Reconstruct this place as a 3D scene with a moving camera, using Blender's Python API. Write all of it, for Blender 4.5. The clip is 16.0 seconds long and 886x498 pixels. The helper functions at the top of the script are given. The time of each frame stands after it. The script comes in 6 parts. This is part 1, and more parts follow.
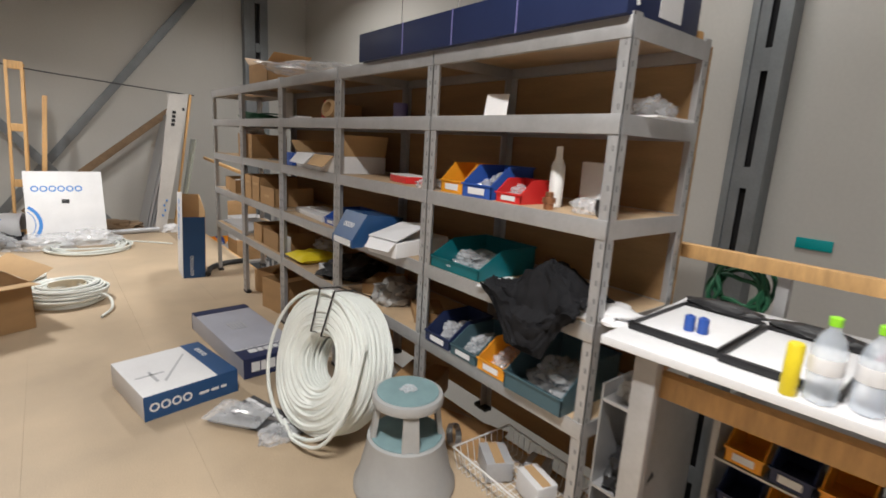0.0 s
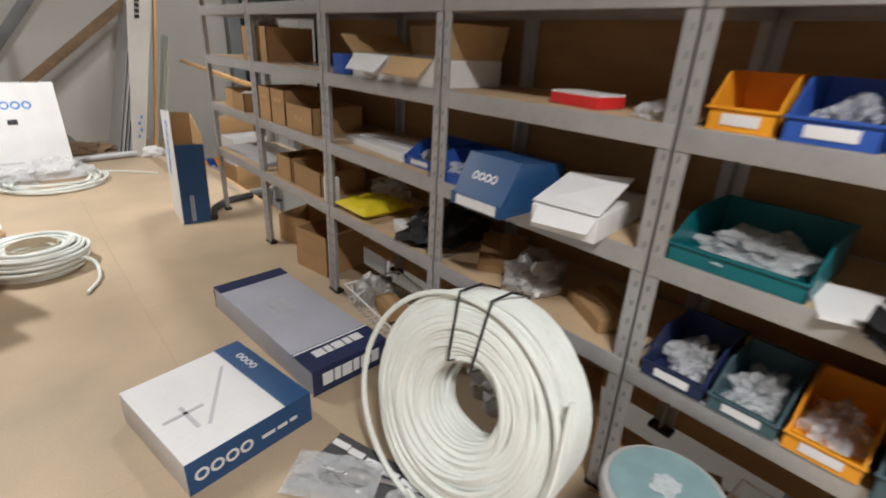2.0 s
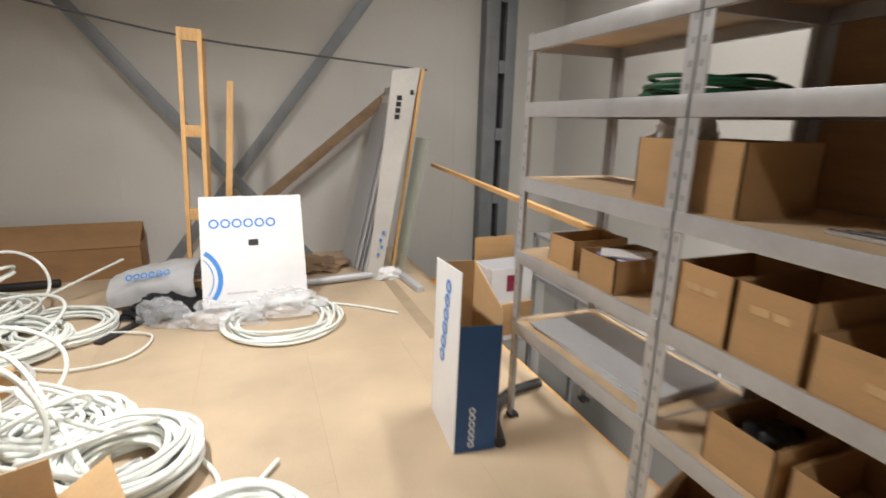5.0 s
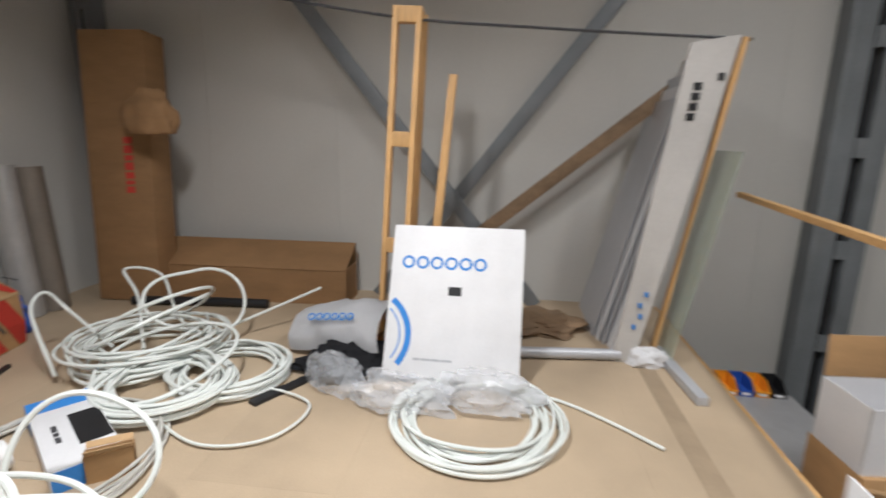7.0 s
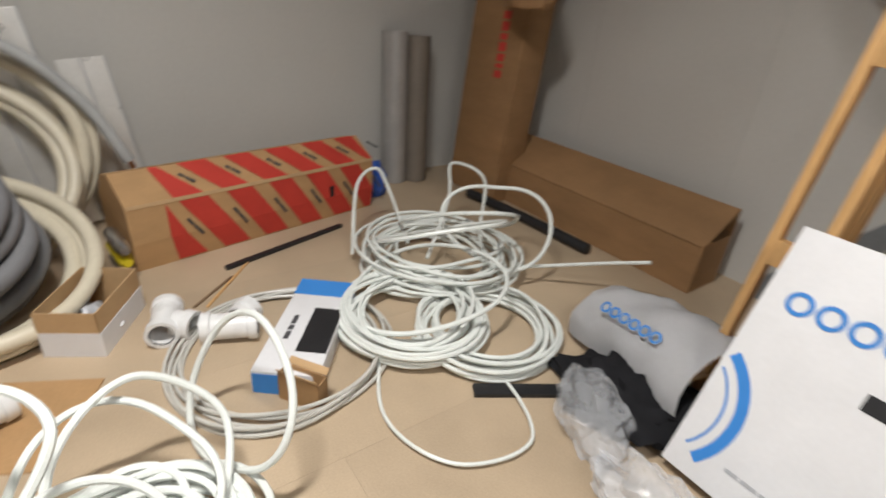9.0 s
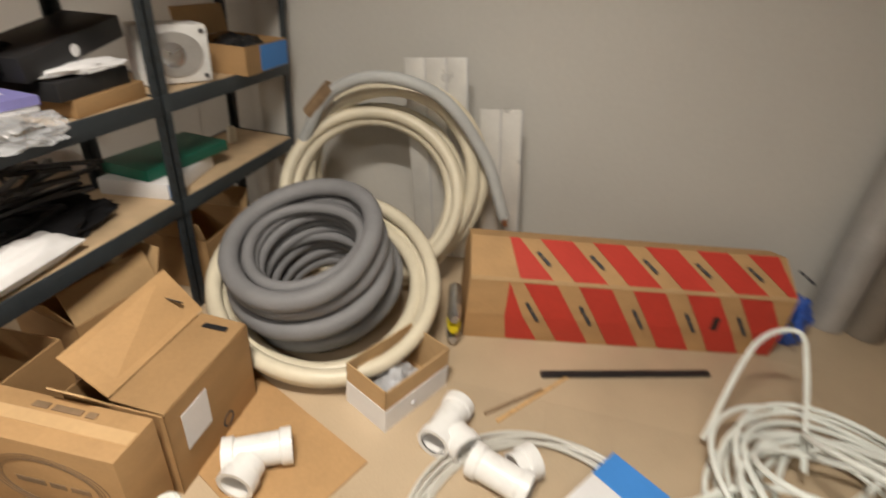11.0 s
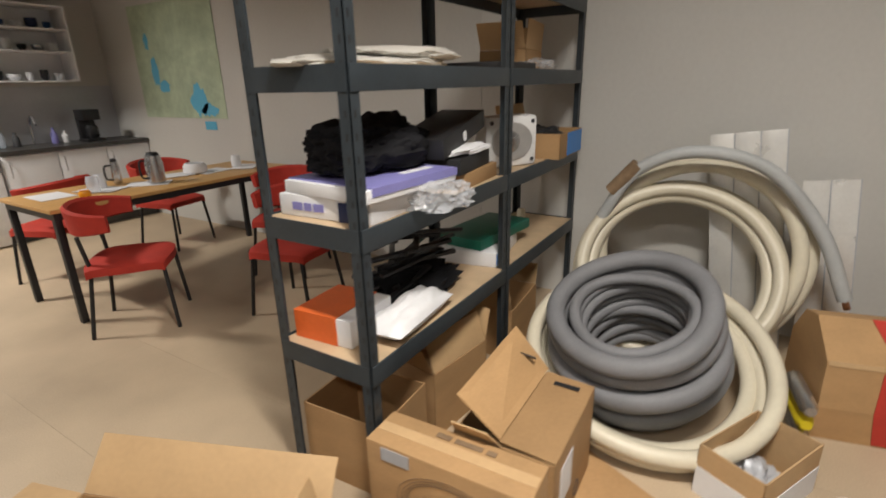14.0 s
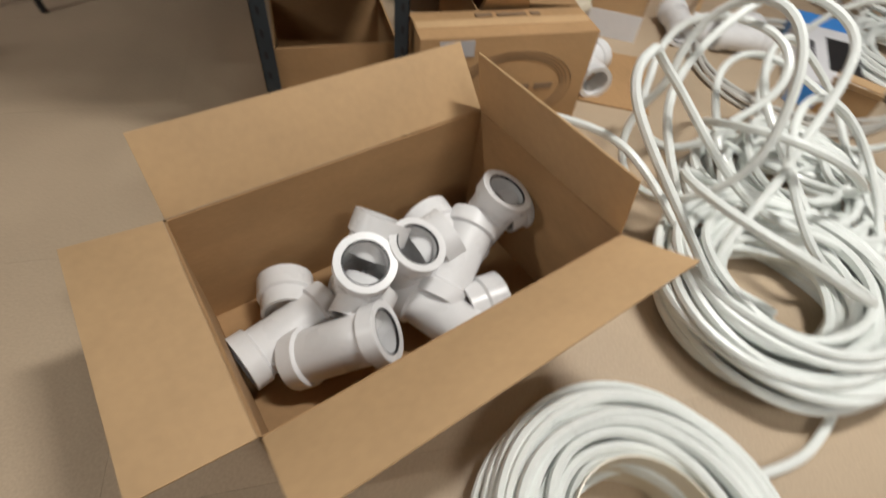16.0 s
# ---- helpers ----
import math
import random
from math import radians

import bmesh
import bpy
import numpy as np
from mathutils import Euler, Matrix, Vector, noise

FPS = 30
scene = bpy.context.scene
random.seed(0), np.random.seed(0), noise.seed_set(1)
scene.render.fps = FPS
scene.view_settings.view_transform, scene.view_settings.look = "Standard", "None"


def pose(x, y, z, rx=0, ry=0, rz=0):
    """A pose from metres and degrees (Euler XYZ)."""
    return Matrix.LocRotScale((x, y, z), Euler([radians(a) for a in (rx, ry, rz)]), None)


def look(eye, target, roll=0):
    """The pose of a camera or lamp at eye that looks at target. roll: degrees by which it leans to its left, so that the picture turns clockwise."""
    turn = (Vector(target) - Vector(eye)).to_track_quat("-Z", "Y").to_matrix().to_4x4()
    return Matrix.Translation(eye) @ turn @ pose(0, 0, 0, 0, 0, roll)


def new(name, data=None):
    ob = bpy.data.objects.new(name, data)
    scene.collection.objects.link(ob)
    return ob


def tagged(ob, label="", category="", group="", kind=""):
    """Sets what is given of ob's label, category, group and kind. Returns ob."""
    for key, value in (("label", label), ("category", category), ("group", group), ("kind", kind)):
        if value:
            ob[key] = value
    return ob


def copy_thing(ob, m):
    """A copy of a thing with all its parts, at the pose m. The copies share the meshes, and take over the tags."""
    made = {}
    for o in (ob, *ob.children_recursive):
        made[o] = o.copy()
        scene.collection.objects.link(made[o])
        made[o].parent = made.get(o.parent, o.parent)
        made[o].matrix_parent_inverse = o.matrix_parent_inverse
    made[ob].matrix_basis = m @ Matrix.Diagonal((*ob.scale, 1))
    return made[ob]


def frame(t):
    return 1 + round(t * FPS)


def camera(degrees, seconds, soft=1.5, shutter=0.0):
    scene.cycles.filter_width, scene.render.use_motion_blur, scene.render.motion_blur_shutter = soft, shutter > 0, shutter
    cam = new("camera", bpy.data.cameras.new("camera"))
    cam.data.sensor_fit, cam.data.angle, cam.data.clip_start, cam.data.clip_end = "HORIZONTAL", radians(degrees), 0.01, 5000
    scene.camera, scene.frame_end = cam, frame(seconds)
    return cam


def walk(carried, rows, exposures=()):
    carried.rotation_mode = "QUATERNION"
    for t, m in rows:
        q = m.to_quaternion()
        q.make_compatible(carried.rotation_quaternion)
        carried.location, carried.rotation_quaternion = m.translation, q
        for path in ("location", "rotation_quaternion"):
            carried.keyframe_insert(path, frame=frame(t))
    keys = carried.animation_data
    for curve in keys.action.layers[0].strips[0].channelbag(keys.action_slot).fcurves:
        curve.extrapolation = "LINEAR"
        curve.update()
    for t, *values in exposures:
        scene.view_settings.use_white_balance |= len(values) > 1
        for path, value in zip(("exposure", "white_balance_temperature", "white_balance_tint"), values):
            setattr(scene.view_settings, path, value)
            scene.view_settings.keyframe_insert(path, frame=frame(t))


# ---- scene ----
cam = camera(84.1, 16.0, soft=1.7, shutter=0.5)
METRES, EYE, TILT, LEAN, TURN = 8.8, 1.37, -12.0, 0.8, -38.7
EXPOSURES = [(0, -0.15, 6080, 10), (2.5, -0.1, 6050, 10), (3.5, 0.12, 6350, 10), (4, 0.15, 6400, 10), (6.5, -0.03, 5800, 10), (7.5, -0.24, 5800, 10), (8.5, -0.3, 5900, 10), (11, -0.1, 6800, 10), (12.5, -0.08, 6480, 10), (14, -0.13, 6350, 10), (14.5, -0.2, 6400, 10), (15.2, -0.46, 6250, 10), (16, -0.65, 6100, 10)]
PATH = [
    (0, (0.79, 0.65, 1.42), (2.025, 2.169, 1.006), 3.3),
    (0.5, (0.782, 0.924, 1.432), (2.042, 2.421, 1.014), 3.0),
    (1, (0.884, 1.26, 1.423), (2.098, 2.769, 0.923), 3.1),
    (1.5, (0.892, 1.587, 1.4), (2.119, 3.044, 0.79), 3.6),
    (2, (0.88, 1.878, 1.382), (2.113, 3.248, 0.605), 2.8),
    (2.5, (0.96, 2.223, 1.355), (2.101, 3.589, 0.444), 2.8),
    (3, (0.959, 2.566, 1.371), (2.14, 3.995, 0.62), 4.1),
    (3.5, (0.859, 2.894, 1.427), (2.01, 4.41, 0.812), 1.6),
    (4, (0.881, 3.294, 1.45), (1.842, 4.954, 0.881), 0.6),
    (4.2, (0.889, 3.443, 1.467), (1.793, 5.134, 0.901), 1.0),
    (6.3, (1.179, 4.979, 1.37), (1.431, 6.922, 0.965), 1.0),
    (6.5, (1.153, 5.106, 1.356), (1.317, 7.057, 0.948), 1.2),
    (7, (1.211, 5.436, 1.354), (0.959, 7.37, 0.911), 0.8),
    (7.5, (1.202, 5.729, 1.341), (0.622, 7.586, 0.874), 1.9),
    (8, (1.145, 6.022, 1.355), (0.302, 7.772, 0.881), 1.9),
    (8.5, (1.128, 6.328, 1.343), (-0.059, 7.787, 0.662), 3.4),
    (8.7, (1.094, 6.422, 1.346), (-0.201, 7.733, 0.568), 4.3),
    (10.8, (0.352, 6.811, 1.55), (-1.327, 6.641, 0.477), 5.8),
    (11, (0.285, 6.781, 1.529), (-1.426, 6.484, 0.538), 5.6),
    (11.5, (0.128, 6.736, 1.424), (-1.528, 5.977, 0.598), 4.0),
    (12, (0.074, 6.66, 1.419), (-1.441, 5.502, 0.813), 1.0),
    (12.5, (0.094, 6.635, 1.461), (-1.378, 5.341, 1.065), 1.6),
    (13, (0.259, 6.593, 1.467), (-1.263, 5.348, 1.102), 1.6),
    (13.5, (0.477, 6.477, 1.441), (-1.08, 5.332, 0.926), 0.5),
    (14, (0.598, 6.216, 1.39), (-1.012, 5.215, 0.751), -1.3),
    (14.5, (0.727, 5.9, 1.36), (-1.003, 5.198, 0.643), -0.2),
    (15, (0.88, 5.654, 1.314), (-0.824, 5.338, 0.316), 1.8),
    (15.5, (0.9, 5.35, 1.115), (-0.554, 5.309, -0.258), 0.5),
    (16, (0.89, 5.092, 1.019), (-0.321, 5.482, -0.524), 7.3),
]
walk(cam, [(t, look(eye, target, roll)) for t, eye, target, roll in PATH], EXPOSURES)

# ---- light ----
def lamp(name, x, y, z, sx, sy, power, col, rz=0):
    d = bpy.data.lights.new(name, "AREA")
    d.shape, d.size, d.size_y, d.energy, d.color = "RECTANGLE", sx, sy, power, col
    d.spread = radians(150)
    o = new(name, d)
    o.matrix_world = pose(x, y, z, 0, 0, rz)
    return o


WARM = (1.0, 0.935, 0.84)
lamp("unseen_hall_light", 0.2, 6.4, 3.13, 0.16, 0.7, 88, WARM)
lamp("unseen_hall_light", 0.65, 1.0, 3.13, 0.16, 0.7, 110, WARM)
# East hall lights, added out of view to brighten that side.
lamp("unseen_hall_light", 3.4, 2.0, 3.93, 0.2, 1.2, 38, WARM)
lamp("unseen_hall_light", 3.0, 6.6, 3.93, 0.2, 1.2, 75, WARM)
# Low light added behind the racks, brightens the wall beyond the deck.
lamp("unseen_hall_light", 4.1, 5.2, 1.13, 0.2, 1.2, 60, WARM)
world = bpy.data.worlds.new("world")
world.use_nodes = True
world.node_tree.nodes["Background"].inputs[0].default_value = (0.05, 0.05, 0.055, 1)
world.node_tree.nodes["Background"].inputs[1].default_value = 0.1
scene.world = world


# ---- materials ----
def mat(name, col, rough=0.6, metal=0.0, var=0.12, scale=6.0, bump=0.05, fine=60.0, spread=0.0, spec=0.4, alpha=1.0, stretch=None):
    m = bpy.data.materials.new(name)
    m.use_nodes = True
    nt = m.node_tree
    b = nt.nodes["Principled BSDF"]
    b.inputs["Roughness"].default_value, b.inputs["Metallic"].default_value = rough, metal
    b.inputs["Specular IOR Level"].default_value = spec
    tc = nt.nodes.new("ShaderNodeTexCoord")
    src = tc.outputs["Object"]
    if stretch:
        mp = nt.nodes.new("ShaderNodeMapping")
        mp.inputs["Scale"].default_value = stretch
        nt.links.new(src, mp.inputs[0])
        src = mp.outputs[0]
    n1, n2 = nt.nodes.new("ShaderNodeTexNoise"), nt.nodes.new("ShaderNodeTexNoise")
    for n, s in ((n1, scale), (n2, fine)):
        n.inputs["Scale"].default_value, n.inputs["Detail"].default_value = s, 5.0
        nt.links.new(src, n.inputs["Vector"])
    add = nt.nodes.new("ShaderNodeMath")
    add.operation = "MULTIPLY_ADD"
    add.inputs[1].default_value = 0.45
    nt.links.new(n2.outputs[0], add.inputs[0])
    nt.links.new(n1.outputs[0], add.inputs[2])
    rmp = nt.nodes.new("ShaderNodeMapRange")
    rmp.inputs[1].default_value, rmp.inputs[2].default_value = 0.45, 1.0
    rmp.inputs[3].default_value, rmp.inputs[4].default_value = 1 - var, 1 + var
    nt.links.new(add.outputs[0], rmp.inputs[0])
    hsv = nt.nodes.new("ShaderNodeHueSaturation")
    hsv.inputs["Color"].default_value = (*col, 1)
    val = rmp.outputs[0]
    if spread:
        oi, mr = nt.nodes.new("ShaderNodeObjectInfo"), nt.nodes.new("ShaderNodeMapRange")
        mr.inputs[3].default_value, mr.inputs[4].default_value = 1 - spread, 1 + spread
        nt.links.new(oi.outputs["Random"], mr.inputs[0])
        mul = nt.nodes.new("ShaderNodeMath")
        mul.operation = "MULTIPLY"
        nt.links.new(val, mul.inputs[0])
        nt.links.new(mr.outputs[0], mul.inputs[1])
        val = mul.outputs[0]
    nt.links.new(val, hsv.inputs["Value"])
    nt.links.new(hsv.outputs[0], b.inputs["Base Color"])
    rr = nt.nodes.new("ShaderNodeMapRange")
    rr.inputs[3].default_value, rr.inputs[4].default_value = max(0.03, rough - 0.1), min(1, rough + 0.12)
    nt.links.new(n1.outputs[0], rr.inputs[0])
    nt.links.new(rr.outputs[0], b.inputs["Roughness"])
    if bump:
        bp = nt.nodes.new("ShaderNodeBump")
        bp.inputs["Strength"].default_value, bp.inputs["Distance"].default_value = bump * 4, 0.004
        nt.links.new(add.outputs[0], bp.inputs["Height"])
        nt.links.new(bp.outputs[0], b.inputs["Normal"])
    if alpha < 1:
        b.inputs["Alpha"].default_value = alpha
    return m


M_FLOOR = mat("chipboard_floor", (0.47, 0.366, 0.253), 0.5, var=0.2, scale=1.6, fine=160, bump=0.02, spread=0.03)
M_WALL = mat("painted_panel", (0.56, 0.548, 0.52), 0.6, var=0.06, scale=0.8, fine=40, bump=0.015)
M_CEIL = mat("dark_ceiling", (0.28, 0.27, 0.26), 0.8, var=0.08)
M_ROOF = mat("roof_sheet", (0.22, 0.215, 0.21), 0.7, var=0.05)
M_GALV = mat("galvanised_steel", (0.46, 0.46, 0.47), 0.42, 0.5, var=0.09, scale=14, fine=70, bump=0.02)
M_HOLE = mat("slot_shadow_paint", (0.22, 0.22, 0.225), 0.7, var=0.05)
M_COLUMN = mat("primed_column", (0.22, 0.235, 0.25), 0.5, 0.3, var=0.15, scale=4)
M_CHIP = mat("shelf_chipboard", (0.52, 0.38, 0.24), 0.6, var=0.14, scale=9, fine=150, bump=0.03)
M_PLY = mat("plywood_sheet", (0.34, 0.21, 0.10), 0.6, var=0.18, scale=3, fine=40, stretch=(1, 1, 7), bump=0.03)
M_DARK = mat("dark_powder_coat", (0.036, 0.045, 0.053), 0.42, 0.1, var=0.2, scale=8, fine=90)
M_CARD = mat("cardboard", (0.40, 0.242, 0.112), 0.75, var=0.14, scale=4, fine=70, stretch=(1, 1, 3), spread=0.14, bump=0.04)
M_KRAFT = mat("brown_kraft", (0.29, 0.165, 0.075), 0.75, var=0.16, scale=4, fine=70, stretch=(1, 1, 3), bump=0.04)
M_CARDIN = mat("cardboard_pale", (0.50, 0.33, 0.17), 0.75, var=0.1, scale=5, fine=60, spread=0.08)
M_PINE = mat("pine_wood", (0.60, 0.36, 0.15), 0.55, var=0.22, scale=5, fine=30, stretch=(6, 6, 1), bump=0.05, spread=0.08)
M_OLDWOOD = mat("weathered_wood", (0.22, 0.145, 0.085), 0.7, var=0.3, scale=5, fine=40, bump=0.06)
M_WHITE = mat("white_print", (0.75, 0.75, 0.77), 0.45, var=0.05, scale=6, bump=0.01, spread=0.05)
M_PLAST = mat("white_plastic", (0.78, 0.78, 0.78), 0.28, var=0.04, scale=10, bump=0.01)
M_PIPE = mat("white_pex_pipe", (0.76, 0.79, 0.76), 0.3, var=0.07, scale=7, bump=0.01)
M_BEIGE = mat("cream_pipe", (0.66, 0.60, 0.47), 0.35, var=0.08, scale=5, bump=0.01)
M_GREY = mat("grey_foam_insulation", (0.19, 0.19, 0.20), 0.6, var=0.15, scale=6, fine=120, bump=0.06)
M_BLUE = mat("printed_blue", (0.022, 0.075, 0.20), 0.4, var=0.1, scale=6, bump=0.01)
M_NAVY = mat("printed_navy", (0.018, 0.028, 0.085), 0.4, var=0.1, scale=6, bump=0.01)
M_LOGO = mat("print_bright_blue", (0.05, 0.24, 0.66), 0.45, var=0.05)
M_LILAC = mat("print_lilac", (0.22, 0.21, 0.48), 0.4, var=0.1)
M_INK = mat("print_ink", (0.06, 0.06, 0.065), 0.6, var=0.1)
M_BLACK = mat("black_plastic", (0.018, 0.018, 0.02), 0.45, var=0.2)
M_CLOTH = mat("black_cloth", (0.016, 0.016, 0.018), 0.95, var=0.25, scale=14, fine=200, bump=0.15, spec=0.1)
M_RED = mat("red_print", (0.50, 0.045, 0.03), 0.55, var=0.12, scale=5)
M_SEAT = mat("red_fabric", (0.42, 0.035, 0.022), 0.8, var=0.15, scale=12, fine=180, bump=0.08)
M_ORANGE = mat("orange_plastic", (0.80, 0.34, 0.02), 0.35, var=0.06)
M_BINBLUE = mat("blue_bin_plastic", (0.035, 0.10, 0.42), 0.35, var=0.08)
M_BINRED = mat("red_bin_plastic", (0.62, 0.03, 0.03), 0.35, var=0.08)
M_TEAL = mat("teal_bin_plastic", (0.008, 0.13, 0.155), 0.35, var=0.08)
M_SLATE = mat("slate_bin_plastic", (0.06, 0.11, 0.135), 0.35, var=0.08)
M_YELLOW = mat("yellow_plastic", (0.75, 0.60, 0.02), 0.45, var=0.08)
M_STOOL = mat("grey_stool_plastic", (0.36, 0.36, 0.36), 0.45, var=0.06, scale=8)
M_TREAD = mat("bluegrey_rubber", (0.19, 0.29, 0.31), 0.6, var=0.12, scale=20, fine=180, bump=0.08)
M_FILM = mat("clear_plastic_film", (0.80, 0.82, 0.86), 0.12, var=0.1, scale=25, bump=0.2, alpha=0.32, spec=0.8)
M_PET = mat("clear_bottle_plastic", (0.75, 0.82, 0.92), 0.06, var=0.04, alpha=0.35, spec=0.8, bump=0.0)
M_LIME = mat("lime_plastic", (0.30, 0.72, 0.03), 0.35, var=0.05)
M_FOIL = mat("aluminium_foil", (0.42, 0.41, 0.40), 0.5, 0.35, var=0.1, scale=10, bump=0.1)
M_BROWNFOAM = mat("grey_brown_shell", (0.22, 0.19, 0.16), 0.5, 0.2, var=0.15)
M_GREYSHEET = mat("grey_sheet", (0.50, 0.51, 0.54), 0.4, 0.2, var=0.1, scale=2)
M_TABLE = mat("beech_laminate", (0.52, 0.30, 0.11), 0.4, var=0.12, scale=4, fine=30, stretch=(1, 6, 6))
M_STEEL = mat("stainless_steel", (0.55, 0.55, 0.56), 0.25, 0.9, var=0.1)
M_COUNTER = mat("dark_worktop", (0.06, 0.058, 0.055), 0.35, var=0.2, scale=30)
M_GLASS = mat("dark_glass", (0.02, 0.02, 0.022), 0.1, var=0.05, bump=0)
M_MAPLAND = mat("map_green", (0.42, 0.50, 0.36), 0.6, var=0.22, scale=5, fine=18, bump=0)
M_MAPSEA = mat("map_blue", (0.12, 0.42, 0.62), 0.6, var=0.06, bump=0)
M_GREEN = mat("green_cable", (0.02, 0.10, 0.05), 0.5, var=0.1)
M_SHEET = mat("bright_sheet_metal", (0.80, 0.79, 0.77), 0.3, 0.4, var=0.08, scale=7, bump=0.05)
M_CONCRETE = mat("lower_concrete", (0.30, 0.29, 0.27), 0.8, var=0.15, scale=2)
M_COPPER = mat("copper", (0.55, 0.27, 0.15), 0.3, 0.9, var=0.1)
M_LAMP = bpy.data.materials.new("lamp_diffuser")
M_LAMP.use_nodes = True
M_LAMP.node_tree.nodes["Principled BSDF"].inputs["Emission Color"].default_value = (1, 0.9, 0.75, 1)
M_LAMP.node_tree.nodes["Principled BSDF"].inputs["Emission Strength"].default_value = 3.0


# ---- builders ----
def thing(name, m, label, category, group="", kind=""):
    o = new(name)
    o.empty_display_size = 0.1
    o.matrix_world = m
    return tagged(o, label, category, group, kind)


def finish(bm, smooth):
    me = bpy.data.meshes.new("mesh")
    bm.to_mesh(me)
    bm.free()
    if smooth:
        me.polygons.foreach_set("use_smooth", [True] * len(me.polygons))
        me.set_sharp_from_angle(angle=radians(38))
    return me


def part(name, bm, material, parent, label="", smooth=True, m=None):
    me = finish(bm, smooth) if isinstance(bm, bmesh.types.BMesh) else bm
    if not me.materials:
        me.materials.append(material)
    o = new(name, me)
    o.parent = parent
    if m is not None:
        o.matrix_local = m
    return tagged(o, label)


def solo(name, bm, material, m, label, category, group="", kind="", smooth=True):
    me = finish(bm, smooth) if isinstance(bm, bmesh.types.BMesh) else bm
    if not me.materials:
        me.materials.append(material)
    o = new(name, me)
    o.matrix_world = m
    return tagged(o, label, category, group, kind)


def bx(x0, y0, z0, x1, y1, z1, bev=0.0, bm=None, m=None):
    bm = bm or bmesh.new()
    t = Matrix.LocRotScale(((x0 + x1) / 2, (y0 + y1) / 2, (z0 + z1) / 2), None, (abs(x1 - x0), abs(y1 - y0), abs(z1 - z0)))
    r = bmesh.ops.create_cube(bm, size=1, matrix=(m @ t) if m else t)
    if bev:
        es = {e for v in r["verts"] for e in v.link_edges}
        bmesh.ops.bevel(bm, geom=list(es), offset=bev, segments=2, affect="EDGES", profile=0.6)
    return bm


def lathe(profile, seg=32, bm=None, m=None):
    bm = bm or bmesh.new()
    rings = []
    for r, z in profile:
        ring = []
        for i in range(seg):
            a = 2 * math.pi * i / seg
            v = Vector((r * math.cos(a), r * math.sin(a), z))
            ring.append(bm.verts.new(m @ v if m else v))
        rings.append(ring)
    for a, b in zip(rings, rings[1:]):
        for i in range(seg):
            j = (i + 1) % seg
            bm.faces.new((a[i], a[j], b[j], b[i]))
    if profile[0][0] > 1e-4:
        bm.faces.new(rings[0][::-1])
    if profile[-1][0] > 1e-4:
        bm.faces.new(rings[-1])
    return bm


def ringed(profile, seg=32, bm=None, m=None):
    """A closed profile turned round z, open in the middle."""
    bm = bm or bmesh.new()
    rings = []
    for r, z in profile:
        rings.append([bm.verts.new((m or Matrix()) @ Vector((r * math.cos(2 * math.pi * i / seg), r * math.sin(2 * math.pi * i / seg), z))) for i in range(seg)])
    n = len(rings)
    for k in range(n):
        a, b = rings[k], rings[(k + 1) % n]
        for i in range(seg):
            j = (i + 1) % seg
            bm.faces.new((a[i], a[j], b[j], b[i]))
    return bm


def tube(points, r, seg=8, closed=False, bm=None):
    bm = bm or bmesh.new()
    pts = [Vector(p) for p in points]
    n = len(pts)
    rings, up = [], None
    for i, p in enumerate(pts):
        if closed:
            d = pts[(i + 1) % n] - pts[i - 1]
        else:
            d = pts[min(i + 1, n - 1)] - pts[max(i - 1, 0)]
        d = d.normalized() if d.length > 1e-9 else Vector((0, 0, 1))
        if up is None:
            up = Vector((0, 0, 1)) if abs(d.z) < 0.9 else Vector((1, 0, 0))
        side = d.cross(up)
        side = side.normalized() if side.length > 1e-6 else d.orthogonal().normalized()
        up = side.cross(d).normalized()
        rings.append([bm.verts.new(p + r * (math.cos(2 * math.pi * k / seg) * side + math.sin(2 * math.pi * k / seg) * up)) for k in range(seg)])
    for i in range(n if closed else n - 1):
        a, b = rings[i], rings[(i + 1) % n]
        for k in range(seg):
            q = (k + 1) % seg
            bm.faces.new((a[k], a[q], b[q], b[k]))
    if not closed:
        bm.faces.new(rings[0][::-1])
        bm.faces.new(rings[-1])
    return bm


def spline(pts, steps=8):
    """A smooth line through points."""
    p = [Vector(q) for q in pts]
    p = [2 * p[0] - p[1], *p, 2 * p[-1] - p[-2]]
    out = []
    for i in range(1, len(p) - 2):
        for s in range(steps):
            t = s / steps
            a, b, c, d = p[i - 1], p[i], p[i + 1], p[i + 2]
            out.append(0.5 * (2 * b + (c - a) * t + (2 * a - 5 * b + 4 * c - d) * t * t + (3 * b - a - 3 * c + d) * t ** 3))
    return out + [p[-2]]


def loop(R, z, rnd, wob=0.01, n=56, dx=0.0, dy=0.0, squash=1.0):
    a0, a1, ph, p2 = rnd.uniform(-wob, wob), rnd.uniform(-wob, wob), rnd.uniform(0, 6.28), rnd.uniform(0, 6.28)
    out = []
    for i in range(n):
        a = 2 * math.pi * i / n
        rr = R + a0 * math.cos(2 * a + ph) + a1 * 0.6 * math.cos(3 * a + p2)
        out.append((dx + rr * math.cos(a), dy + rr * squash * math.sin(a), z + abs(a1) * math.sin(a + ph)))
    return out


def turns(o, R, ar, az, n, r, rnd, wob, material):
    """A wound ring of pipe, one part for each turn."""
    for k in range(n):
        a = 2 * math.pi * k / n
        f = 1.0 if k % 3 else 0.72
        part("turn", tube(loop(R + f * ar * math.cos(a), r + az + f * az * math.sin(a), rnd, wob), r, 7, True), material, o)


